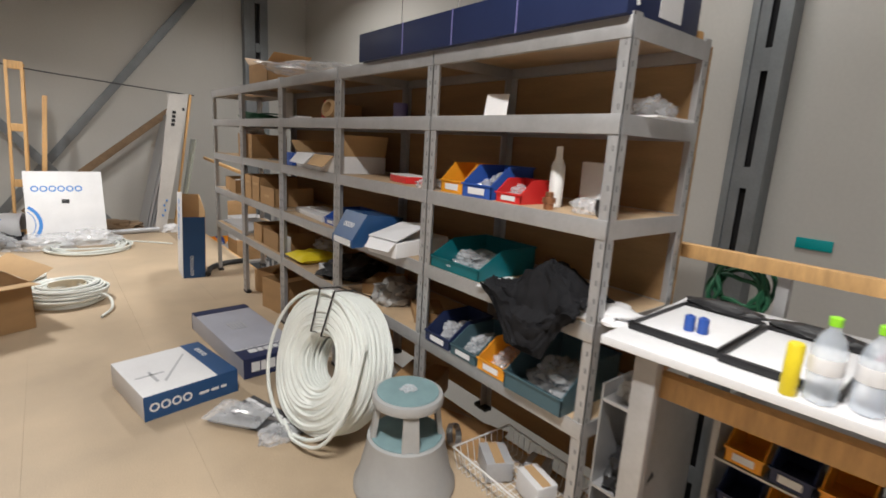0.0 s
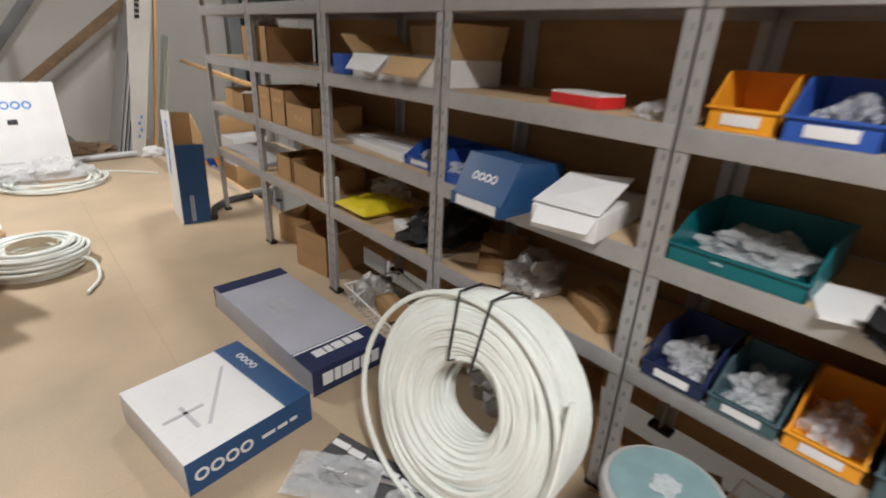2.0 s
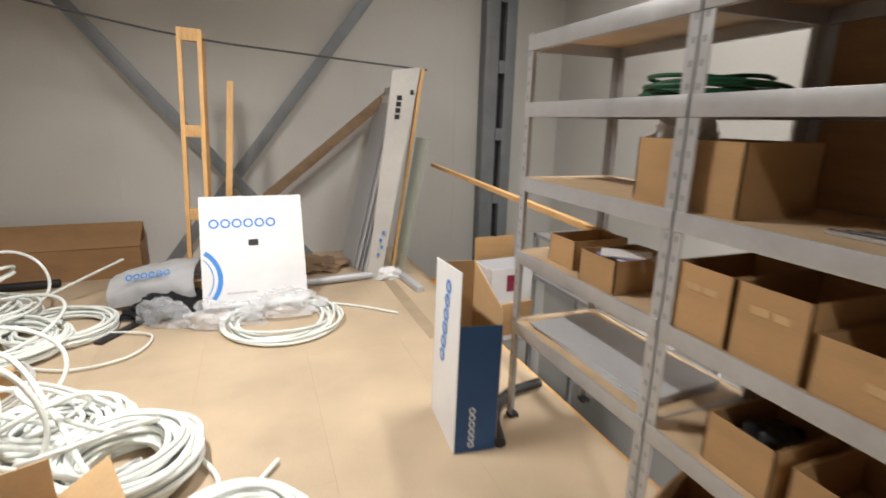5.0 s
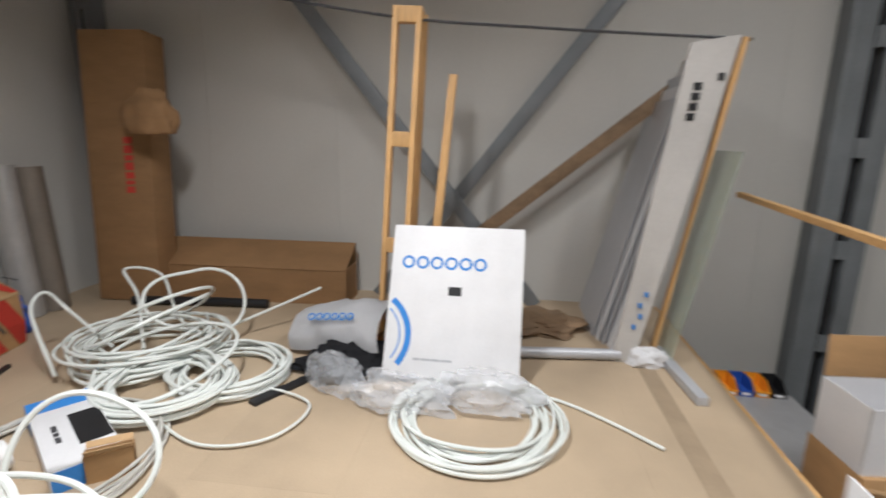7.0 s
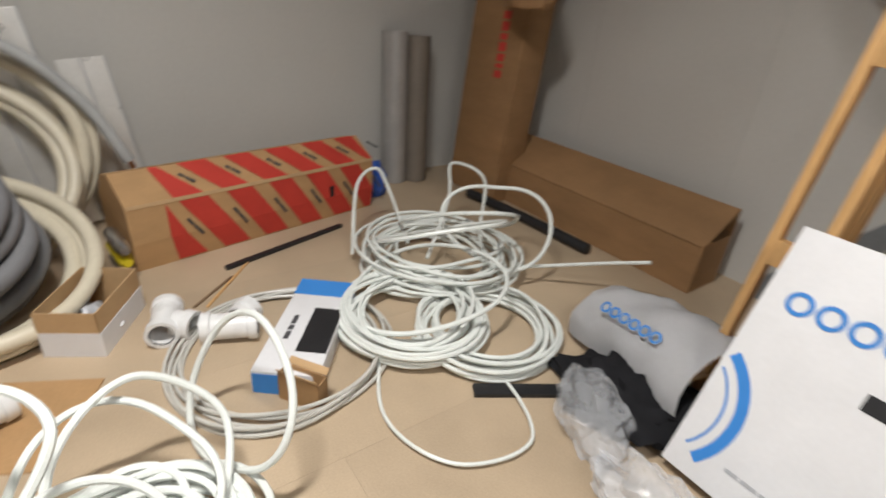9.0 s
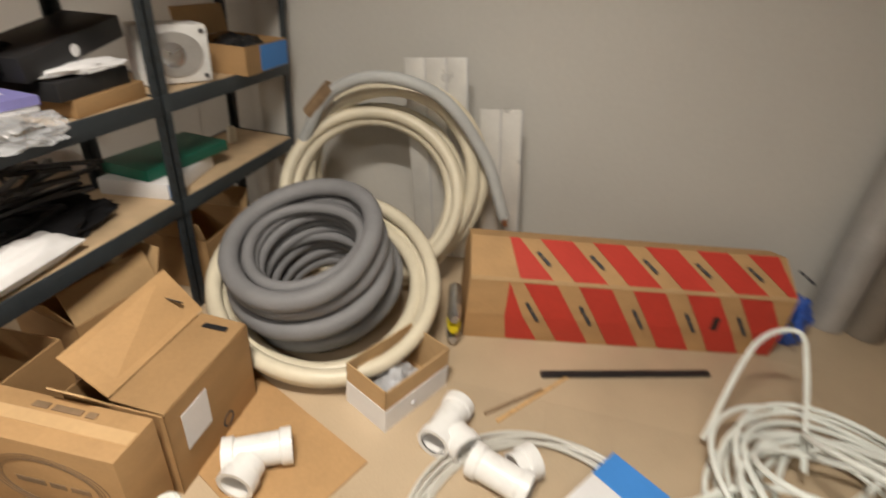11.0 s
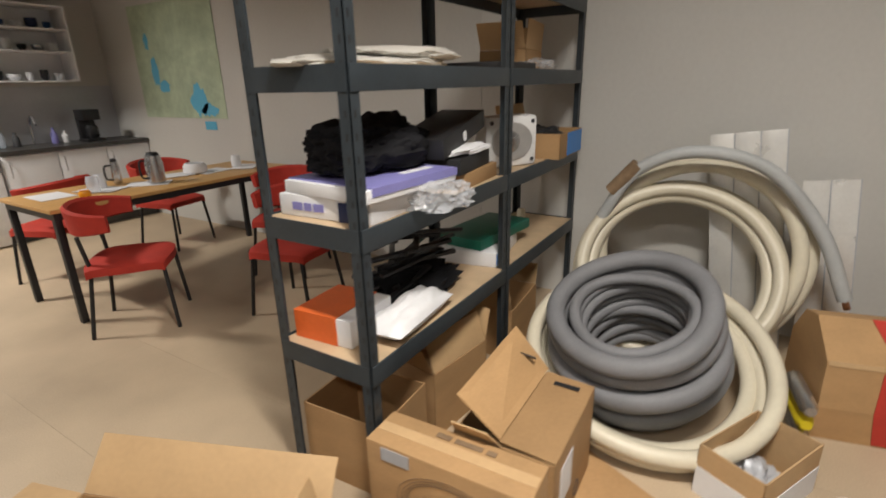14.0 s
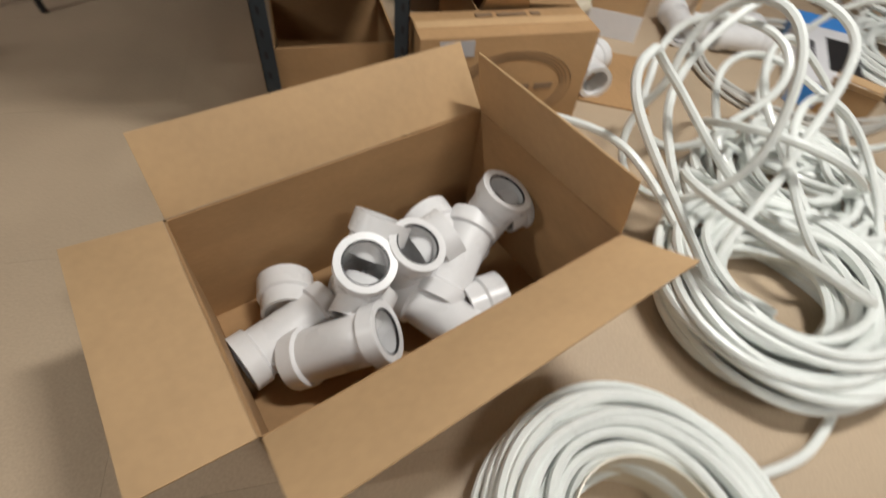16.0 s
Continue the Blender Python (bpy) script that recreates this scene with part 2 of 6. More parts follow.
def bundle(R, ar, az, n, r, rnd, wob=0.008, seg=6, z0=0.0):
    """A wound ring of pipe: loops spread over the ring's section."""
    bm = bmesh.new()
    for k in range(n):
        a = 2 * math.pi * k / n
        f = 1.0 if k % 3 else 0.72
        tube(loop(R + f * ar * math.cos(a), z0 + az + f * az * math.sin(a), rnd, wob), r, seg, True, bm)
    return bm


def blob(rx, ry, rz, amp, freq, seed, sub=4, flat=True):
    """A crumpled lump that rests on z = 0."""
    bm = bmesh.new()
    bmesh.ops.create_icosphere(bm, subdivisions=sub, radius=1)
    off = Vector((seed * 3.7, seed * 1.3, seed * 7.1))
    for v in bm.verts:
        c = v.co.copy()
        d = 1 + amp * (noise.noise(c * freq + off) + 0.55 * abs(noise.noise(c * freq * 2.7 + off)) + 0.3 * noise.noise(c * freq * 6 + off))
        v.co = Vector((c.x * rx * d, c.y * ry * d, c.z * rz * d))
        if flat and v.co.z < -0.45 * rz:
            v.co.z = -0.45 * rz
    z = min(v.co.z for v in bm.verts)
    for v in bm.verts:
        v.co.z -= z
    return bm


def pillow(rx, ry, rz, seed, wrinkle=0.12, n=22, power=0.55):
    """A soft flat pack with a seam round its edge, resting on z = 0."""
    bm = bmesh.new()
    grid = []
    for side in (1, -1):
        rows = []
        for i in range(n + 1):
            row = []
            for j in range(n + 1):
                u, v = 2 * i / n - 1, 2 * j / n - 1
                h = max(0.0, (1 - u ** 4) * (1 - v ** 4)) ** power
                w = wrinkle * (noise.noise(Vector((u * 2.2 + seed, v * 2.6, seed))) + 0.5 * noise.noise(Vector((u * 6, v * 5 + seed, 3))))
                pull = 1 - 0.07 * (u * u + v * v) * h
                row.append(bm.verts.new((rx * u * pull * (1 + 0.06 * w), ry * v * pull, rz * (1 + side * h * (0.9 + w * 1.5)) if side > 0 else rz * (1 - h * 0.96))))
            rows.append(row)
        grid.append(rows)
    for k, rows in enumerate(grid):
        for i in range(n):
            for j in range(n):
                f = (rows[i][j], rows[i + 1][j], rows[i + 1][j + 1], rows[i][j + 1])
                bm.faces.new(f if k == 0 else f[::-1])
    bmesh.ops.remove_doubles(bm, verts=bm.verts[:], dist=0.0005)
    return bm


def panel(a, b, c, d, t=0.004):
    """A sheet with thickness between four corners."""
    bm = bmesh.new()
    p = [Vector(q) for q in (a, b, c, d)]
    nrm = (p[1] - p[0]).cross(p[3] - p[0]).normalized() * t
    lo, hi = [bm.verts.new(q) for q in p], [bm.verts.new(q + nrm) for q in p]
    bm.faces.new(lo[::-1]), bm.faces.new(hi)
    for i in range(4):
        j = (i + 1) % 4
        bm.faces.new((lo[i], lo[j], hi[j], hi[i]))
    bmesh.ops.recalc_face_normals(bm, faces=bm.faces)
    return bm


def bars(widths, h, gap, depth=0.0015, bm=None, m=None):
    """A row of plain bars that stands in for writing, in x and z, facing -y."""
    bm = bm or bmesh.new()
    x = -(sum(widths) + gap * (len(widths) - 1)) / 2
    for w in widths:
        bx(x, -depth, -h / 2, x + w, 0.0, h / 2, 0, bm, m)
        x += w + gap
    return bm


def rings_word(n, h, depth=0.0015, bm=None, m=None):
    """A row of plain rings as wide as a logo, in x and z, facing -y."""
    bm = bm or bmesh.new()
    for i in range(n):
        cx = (i - (n - 1) / 2) * h * 0.95
        k = (m or Matrix()) @ Matrix.Translation((cx, 0, 0))
        ringed([(h * 0.27, 0), (h * 0.43, 0), (h * 0.43, depth), (h * 0.27, depth)], 20, bm, k @ pose(0, 0, 0, 90, 0, 0))
    return bm


def carton(m, w, d, h, label, flaps=(35, 40, 30, 45), material=None, name="cardboard_box", fill=True, t=0.005, fl=None, group="", inner=None):
    """An open carton: four walls, a bottom and four flaps turned out by degrees from upright (None: no flap)."""
    material = material or M_CARD
    o = thing(name, m, label, "box", group)
    part("base", bx(-w / 2, -d / 2, 0, w / 2, d / 2, t), material, o)
    for sx, sy, L, dist, rz, ang in ((0, -1, w, d / 2, 0, flaps[0]), (1, 0, d, w / 2, 90, flaps[1]), (0, 1, w, d / 2, 180, flaps[2]), (-1, 0, d, w / 2, 270, flaps[3])):
        k = pose(0, 0, 0, 0, 0, rz) @ Matrix.Translation((0, -dist, 0))
        part("side", bx(-L / 2, 0, t, L / 2, t, h), material, o, m=k)
        if ang is not None:
            lf = fl or min(w, d) / 2
            bm = bx(-L / 2 + 0.004, 0, 0.002, L / 2 - 0.004, t * 0.8, lf, 0.001)
            part("flap", bm, inner or M_CARDIN, o, m=k @ pose(0, 0.001, h, ang, 0, 0))
    return o


def closed_box(m, w, d, h, label, material=None, name="cardboard_box", tape=True, category="box"):
    o = thing(name, m, label, category)
    part("body", bx(-w / 2, -d / 2, 0, w / 2, d / 2, h, 0.004), material or M_CARD, o)
    if tape:
        part("seam_tape", bx(-w / 2 + 0.005, -0.02, h, w / 2 - 0.005, 0.02, h + 0.0015), M_CARDIN, o)
    return o


def bin_box(m, w, d, h, material, label, fill=None, seed=1):
    """A stacking bin with a low, sloping front towards -y."""
    o = thing("storage_bin", m, label, "storage bin", "stacking bins")
    t = 0.004
    bm = bx(-w / 2, -d / 2, 0, w / 2, d / 2, t)
    bx(-w / 2, d / 2 - t, t, w / 2, d / 2, h, 0, bm)
    bx(-w / 2, -d / 2, t, w / 2, -d / 2 + t, h * 0.42, 0, bm)
    for s in (-1, 1):
        prof = [(-d / 2, t), (d / 2, t), (d / 2, h), (-d / 2 + d * 0.38, h), (-d / 2, h * 0.42)]
        x0 = s * w / 2 - (t if s > 0 else 0)
        a, b = [bm.verts.new((x0, y, z)) for y, z in prof], [bm.verts.new((x0 + t, y, z)) for y, z in prof]
        bm.faces.new(a[::-1]), bm.faces.new(b)
        for i in range(5):
            j = (i + 1) % 5
            bm.faces.new((a[i], a[j], b[j], b[i]))
    bx(-w / 2 - 0.004, -d / 2 - 0.006, h * 0.42 - 0.006, w / 2 + 0.004, -d / 2 + 0.006, h * 0.42, 0, bm)
    bx(-w / 2 - 0.004, d / 2 - 0.006, h - 0.008, w / 2 + 0.004, d / 2 + 0.004, h, 0, bm)
    part("shell", bm, material, o)
    if w < 0.25:
        part("label_slip", bx(-w * 0.28, -d / 2 - 0.003, h * 0.1, w * 0.28, -d / 2 - 0.001, h * 0.3), M_WHITE, o)
    if fill:
        b2 = blob(w * 0.36, d * 0.34, h * 0.42, 0.6, 2.6, seed, 4)
        solo("fittings_bag", b2, fill, m @ Matrix.Translation((0, 0, t + 0.001)), "crumpled plastic bag of fittings lying in a storage bin", "plastic bag")
    return o


def bag(m, rx, ry, rz, seed, material=None, label="crumpled clear plastic bag", name="plastic_bag", amp=0.45, category="plastic bag"):
    return solo(name, blob(rx, ry, rz, amp, 2.1, seed), material or M_FILM, m, label, category)


# ---- structure ----
WX, NY, SY, EX, RZ = -2.5, 9.55, -0.2, 4.6, 4.2


def setting(name, bm, material, label, cat, m=None):
    return solo(name, bm, material, m or Matrix(), label, cat, kind="structure", smooth=False)


floor = setting("floor", bx(WX - 0.2, SY - 1.6, -0.2, 2.46, NY, -0.004), M_FLOOR, "beige chipboard deck floor with worn sheet joints", "floor")
wall_west = setting("wall_west", bx(WX - 0.2, SY - 1.6, -3, WX, NY + 0.2, RZ), M_WALL, "off-white painted panel wall", "wall")
wall_north = setting("wall_north", bx(WX, NY, -3, EX + 0.2, NY + 0.2, RZ), M_WALL, "off-white sandwich panel wall behind steel bracing", "wall")
setting("wall_south", bx(WX, SY - 0.2, 0, -0.35, SY, RZ), M_WALL, "off-white painted kitchen wall", "wall")
setting("wall_south_2", bx(-0.35, SY - 1.8, -3, EX, SY - 1.6, RZ), M_WALL, "off-white painted panel wall", "wall")
setting("wall_east", bx(EX, SY - 1.8, -3, EX + 0.2, NY + 0.2, RZ), M_WALL, "off-white sandwich panel wall of the hall", "wall")
setting("wall_return", bx(-0.35, SY - 1.6, 0, -0.25, SY, RZ), M_WALL, "off-white painted return wall", "wall")
setting("ceiling", bx(WX - 0.2, SY - 1.8, RZ, EX + 0.2, NY + 0.2, RZ + 0.15), M_ROOF, "pale profiled hall ceiling", "ceiling")
setting("ceiling_kitchen", bx(WX, SY, 2.5, -0.35, 0.9, 2.62), M_CEIL, "dark lowered ceiling over the kitchenette", "ceiling")
setting("ground", bx(2.46, SY - 1.6, -2.7, EX, NY, -2.6), M_CONCRETE, "grey concrete floor of the lower level", "floor")
setting("deck_edge", bx(2.462, SY - 1.6, -0.22, 2.49, NY, -0.01), M_PINE, "raw timber edge of the raised deck", "trim")
for k, y in enumerate((2.3, 4.62, 6.95)):
    setting("trim", bx(WX + 0.0005, y - 0.004, 0, WX + 0.004, y + 0.004, RZ), M_WALL, "thin joint strip between wall panels", "trim")
for k, x in enumerate((-1.4, -0.25, 0.9, 2.05, 3.2)):
    setting("trim", bx(x - 0.004, NY - 0.004, 0, x + 0.004, NY - 0.0005, RZ), M_WALL, "thin joint strip between wall panels", "trim")


def steel_column(m, h, w=0.2, d=0.16):
    o = thing("steel_column", m, "grey primed steel column with slotted web", "column")
    part("flange", bx(-w / 2, -d / 2, 0, -w / 2 + w * 0.2, d / 2, h, 0.003), M_COLUMN, o)
    part("flange", bx(w / 2 - w * 0.34, -d / 2, 0, w / 2, d / 2, h, 0.003), M_COLUMN, o)
    # Black sheet between the flanges; shade of the web openings put into its colour.
    part("shaded_web", bx(-w / 2 + w * 0.2, -0.01, 0, w / 2 - w * 0.34, 0.02, h), M_BLACK, o)
    part("web_plate", bx(-w / 2 + w * 0.2, -d / 2 + 0.02, 0, -w / 2 + w * 0.46, -d / 2 + 0.03, h), M_COLUMN, o)
    z = 0.1
    while z < h:
        part("tie_plate", bx(-w / 2 + w * 0.46, -d / 2 + 0.004, z, w / 2 - w * 0.341, -d / 2 + 0.012, min(z + 0.14, h)), M_COLUMN, o)
        z += 0.75
    return o


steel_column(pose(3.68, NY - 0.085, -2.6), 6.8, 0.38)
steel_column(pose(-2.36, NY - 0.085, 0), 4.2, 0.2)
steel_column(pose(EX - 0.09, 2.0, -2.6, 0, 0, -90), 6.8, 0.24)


def strut(name, a, b, w, t, material, label):
    a, b = Vector(a), Vector(b)
    d = b - a
    ang = math.degrees(math.atan2(d.x, d.z))
    return solo(name, bx(-w / 2, -t / 2, 0, w / 2, t / 2, d.length, 0.004), material, Matrix.Translation(a) @ pose(0, 0, 0, 0, ang, 0), label, "brace")


strut("wall_brace", (1.47, 9.4, 0.0), (-1.66, 9.4, 3.87), 0.11, 0.05, M_COLUMN, "grey steel diagonal wall brace")
strut("wall_brace", (0.12, 9.47, 0.0), (3.13, 9.47, 3.88), 0.11, 0.05, M_COLUMN, "grey steel diagonal wall brace")
strut("wood_plank", (0.5, 9.3, 0.2), (2.36, 9.3, 1.72), 0.1, 0.04, M_OLDWOOD, "brown weathered plank leaning against the wall brace")

# Fixtures out of view, one per light; the last three are added fill.
for k, (x, y, zl) in enumerate(((0.2, 6.4, 3.16), (0.65, 1.0, 3.16), (3.4, 2.0, 3.96), (3.0, 6.6, 3.96), (4.1, 5.2, 1.16))):
    o = thing("ceiling_lamp", pose(x, y, zl), "long white ceiling lamp out of view, lit", "lamp", "hall lamps")
    part("housing", bx(-0.09, -0.7, 0.0, 0.09, 0.7, 0.06, 0.01), M_WHITE, o)
    for s in (-0.5, 0.5):
        part("hanger", tube([(0, s, 0.06), (0, s, 4.2 - zl)], 0.004, 6), M_STEEL, o)
    part("diffuser", bx(-0.07, -0.66, -0.012, 0.07, 0.66, 0.0), M_LAMP, o, "glowing diffuser")


# ---- galvanised shelving ----
LEV = (0.50, 0.85, 1.19, 1.51, 1.78)
FX, BX = 2.12, 2.60
YS = (1.49, 2.42, 3.31, 4.20, 5.12, 6.02)


def slotted_post(h, sx, sy):
    bm = bx(0, 0, 0, 0.04 * sx, 0.003 * sy, h)
    bx(0, 0, 0, 0.003 * sx, 0.04 * sy, h, 0, bm)
    return bm


def rack(y0, y1, back):
    o = thing("shelving_unit", Matrix.Translation(((FX + BX) / 2, (y0 + y1) / 2, 0)), "galvanised boltless steel shelving unit with chipboard shelves, full of plumbing stock", "shelving", "galvanised shelving row")
    w, d = (y1 - y0) / 2 - 0.0006, (BX - FX) / 2
    for sx in (-1, 1):
        for sy in (-1, 1):
            post = part("post", slotted_post(1.82, -sx, -sy), M_GALV, o, m=Matrix.Translation((sx * d, sy * w, 0)), smooth=False)
            # Slots are grey blocks on the post, hole shade put into their colour.
            bm = bmesh.new()
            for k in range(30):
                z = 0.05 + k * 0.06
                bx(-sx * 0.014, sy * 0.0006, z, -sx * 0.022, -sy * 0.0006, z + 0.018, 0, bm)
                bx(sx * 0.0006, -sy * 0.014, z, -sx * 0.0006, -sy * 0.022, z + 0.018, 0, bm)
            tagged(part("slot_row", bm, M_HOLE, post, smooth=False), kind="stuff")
            part("foot", bx(-0.003, -0.003, 0, 0.045, 0.045, 0.02, 0.002), M_BLACK, post, "black plastic foot", m=pose(0, 0, 0, 0, 0, {(-1, -1): 0, (1, -1): 90, (1, 1): 180, (-1, 1): 270}[(sx, sy)]))
    for z in LEV:
        for s in (-1, 1):
            bm = bx(s * d - s * 0.004, -w + 0.004, z - 0.03, s * d + s * 0.004, w - 0.004, z + 0.03, 0.0015)
            bx(s * d - s * 0.004, -w + 0.004, z - 0.03, s * d - s * 0.02, w - 0.004, z - 0.027, 0, bm)
            part("beam", bm, M_GALV, o)
            part("end_beam", bx(-d + 0.004, s * w - 0.004 * s, z - 0.03, d - 0.004, s * w + 0.0015 * s, z + 0.03), M_GALV, o)
        part("shelf_board", bx(-d + 0.006, -w + 0.006, z + 0.016, d - 0.006, w - 0.006, z + 0.028), M_CHIP, o)
    if back:
        part("back_board", bx(d + 0.006, -w, 0.02, d + 0.016, w, 1.8), M_PLY, o, "brown plywood back sheet")
    return o


for i in range(5):
    rack(YS[i], YS[i + 1], i < 4)
SH = [z + 0.028 for z in LEV]
MX = (FX + BX) / 2

# ---- things on the galvanised shelves ----
W = -90


def at(y, lev, x=0.0, rz=W):
    return pose(MX + x, y, SH[lev] + 0.001, 0, 0, rz)


# top
o = thing("flat_carton", pose(MX - 0.02, 2.02, SH[4] + 0.001), "long flat dark blue carton with a white label", "box")
part("body", bx(-0.25, -0.52, 0, 0.17, 1.0, 0.135, 0.004), M_NAVY, o)
part("label_slip", bx(-0.08, -0.5225, 0.02, 0.05, -0.5205, 0.125), M_WHITE, o, "white paper label")
part("handle_cord", tube(spline([(-0.2, -0.523, 0.03), (-0.22, -0.53, 0.08), (-0.18, -0.53, 0.115), (-0.12, -0.523, 0.1)]), 0.005, 6), M_WHITE, o)
for y in (-0.1, 0.25, 0.6):
    part("strap", bx(-0.2525, y, 0.0, -0.2505, y + 0.005, 0.135), M_LILAC, o)
carton(at(4.75, 4, -0.06), 0.42, 0.3, 0.15, "brown open cardboard box on the top shelf", (None, 70, None, 60))
bag(at(3.75, 4), 0.25, 0.45, 0.05, 3, label="flat heap of clear plastic wrapping on the top shelf")
solo("wood_offcut", bx(-0.02, -0.5, 0, 0.02, 0.5, 0.04, 0.003), M_PINE, pose(MX + 0.22, 2.02, SH[4] + 0.001), "pale pine offcut on the top shelf", "timber")
# level 3
tag = solo("card_sign", bx(-0.05, -0.001, 0, 0.05, 0.004, 0.1), M_WHITE, at(2.15, 3, -0.12) @ pose(0, 0, 0, -14, 0, 20), "small white folded card standing on a shelf", "card")
solo("paper_sheet", bx(-0.12, -0.3, 0, 0.12, 0.3, 0.006), M_WHITE, at(1.75, 3, 0.0, 0), "flat white sheets on a shelf", "paper")
bag(at(1.56, 3, 0.05), 0.06, 0.1, 0.05, 5, label="small crumpled clear bag")
solo("pipe_roll", ringed([(0.036, 0), (0.058, 0.008), (0.058, 0.04), (0.036, 0.05)], 24), M_CARDIN, at(3.62, 3, -0.12) @ pose(0, 0, 0.056, 72, 0, 15), "tan ring of hemp tape standing on a shelf", "roll")
solo("red_bottle", lathe([(0.025, 0), (0.028, 0.01), (0.028, 0.08), (0.012, 0.11), (0.012, 0.14)]), M_BINRED, at(3.98, 3), "small red plastic bottle on a shelf", "bottle")
closed_box(at(3.84, 3, 0.08), 0.2, 0.15, 0.11, "small brown cardboard box on a shelf")
solo("purple_tin", lathe([(0.04, 0), (0.042, 0.01), (0.042, 0.09), (0.04, 0.1)]), M_LILAC, at(3.1, 3, 0.05), "dark purple tin on a shelf", "tin")
solo("white_tray", bx(-0.12, -0.05, 0, 0.12, 0.05, 0.02, 0.004), M_WHITE, at(4.08, 3, -0.14, 80), "small flat white tray on a shelf", "tray")
solo("white_tube", bx(-0.03, -0.03, 0, 0.03, 0.03, 0.2, 0.006), M_WHITE, at(4.42, 3, -0.1, 0), "upright white cardboard tube box", "box")
rnd = random.Random(4)
solo("green_cable_coil", bundle(0.16, 0.05, 0.025, 10, 0.007, rnd, 0.03), M_GREEN, at(5.3, 3, 0.02), "coil of green cable lying on a shelf", "cable")
# level 2
bin_box(at(2.3, 2, -0.1), 0.15, 0.2, 0.13, M_ORANGE, "orange plastic stacking bin on a shelf")
bin_box(at(2.12, 2, -0.1), 0.17, 0.24, 0.13, M_BINBLUE, "blue plastic stacking bin with bagged fittings", M_FILM, 2)
bin_box(at(1.95, 2, -0.13), 0.13, 0.16, 0.09, M_BINRED, "red plastic stacking bin with bagged fittings", M_FILM, 3)
solo("sealant_bottle", lathe([(0.024, 0), (0.026, 0.01), (0.026, 0.15), (0.012, 0.18), (0.012, 0.22), (0, 0.22)], 20), M_PLAST, at(1.815, 2, -0.1), "pale slim plastic bottle standing on a shelf", "bottle")
closed_box(at(1.70, 2, -0.02, 70), 0.13, 0.05, 0.17, "upright beige instruction box", M_WHITE, tape=False)
bag(at(1.65, 2, -0.12), 0.05, 0.06, 0.035, 8)
solo("brass_fitting", lathe([(0.018, 0), (0.018, 0.02), (0.024, 0.022), (0.024, 0.04), (0.015, 0.042), (0.015, 0.06), (0, 0.06)], 12), M_COPPER, at(1.77, 2, -0.19), "small brass valve fitting", "fitting")
solo("dark_cup", lathe([(0.02, 0), (0.03, 0.03), (0.028, 0.055), (0, 0.056)], 16), M_BLACK, at(1.56, 2, -0.17), "small dark red rubber cap", "fitting")
o = closed_box(at(2.78, 2, -0.1, 80), 0.2, 0.12, 0.035, "flat red and white carton on a shelf", M_BINRED, tape=False)
part("lid_print", bx(-0.098, -0.058, 0.035, 0.098, 0.058, 0.04), M_WHITE, o)
bag(at(2.52, 2, -0.14), 0.05, 0.08, 0.03, 9)
carton(at(3.64, 2, -0.06), 0.60, 0.34, 0.1, "wide open white carton with torn flaps on a shelf", (None, 14, -8, 55), M_WHITE, fl=0.13)
for k, y in enumerate((3.5, 3.78)):
    solo("torn_flap", panel((0, -0.13, 0.0), (0, 0.13, 0.0), (-0.07, 0.12, -0.05), (-0.07, -0.10, -0.055), 0.004), (M_CARDIN, M_WHITE)[k], pose(FX + 0.008, y, SH[2] + 0.10, 0, -12, 0), "torn carton flap folded over a shelf edge", "cardboard")
o = closed_box(at(4.08, 2, -0.19), 0.1, 0.07, 0.09, "small bright blue box on a shelf", M_BINBLUE, tape=False)
carton(at(5.15, 2, -0.05), 0.38, 0.3, 0.2, "brown cardboard box with white parts on a shelf", (None, None, None, None))
bag(at(5.28, 2, -0.08) @ Matrix.Translation((0, 0, 0.13)), 0.09, 0.09, 0.09, 11, M_WHITE, "bundle of white plastic parts in a box")
for k in range(4):
    solo("metal_rod", bx(-0.012, -0.28, 0, 0.012, 0.28, 0.012, 0.002), M_STEEL, at(4.5 - 0.02 * k, 2, -0.12 + 0.05 * k, 5 * k), "short metal strip lying on a shelf", "metal strip")
# level 1
bin_box(at(2.22, 1, -0.06), 0.32, 0.34, 0.12, M_TEAL, "teal plastic bin with a bag on a shelf", M_FILM, 4)
solo("paper_sheet", bx(-0.11, -0.15, 0, 0.11, 0.15, 0.004), M_WHITE, at(1.92, 1, -0.12, 20), "white paper sheets on a shelf", "paper")
solo("paper_sheet", blob(0.09, 0.13, 0.03, 0.4, 1.7, 14), M_WHITE, at(1.545, 1, -0.13, 20), "crumpled white paper on a shelf", "paper")
# jacket hanging over the edge
bm = bmesh.new()
bmesh.ops.create_grid(bm, x_segments=60, y_segments=60, size=0.5)
for v in bm.verts:
    u, w_ = v.co.x, v.co.y
    px = 0.36 * (u + 0.5) - 0.02
    drop = max(0.0, 0.17 - px)
    hang = drop * (0.8 + 0.7 * math.cos(w_ * 6.0))
    wr = 0.03 * noise.noise(Vector((u * 9, w_ * 7, 2))) + 0.02 * noise.noise(Vector((u * 20, w_ * 15, 5)))
    lump = 0.10 * max(0.0, 1 - ((u - 0.25) ** 2 * 6 + w_ ** 2 * 9)) + 0.02
    edge = 1.0 + 0.22 * noise.noise(Vector((u * 2.3, w_ * 2.3, 9)))
    v.co = Vector((max(-0.03, px - 0.17) * edge + (-0.035 if drop > 0.05 else 0.0) + wr * 0.7, w_ * 0.40 * edge, -min(hang, 0.17) * 1.1 + (lump if drop < 0.05 else 0.015) + abs(wr) + 0.012))
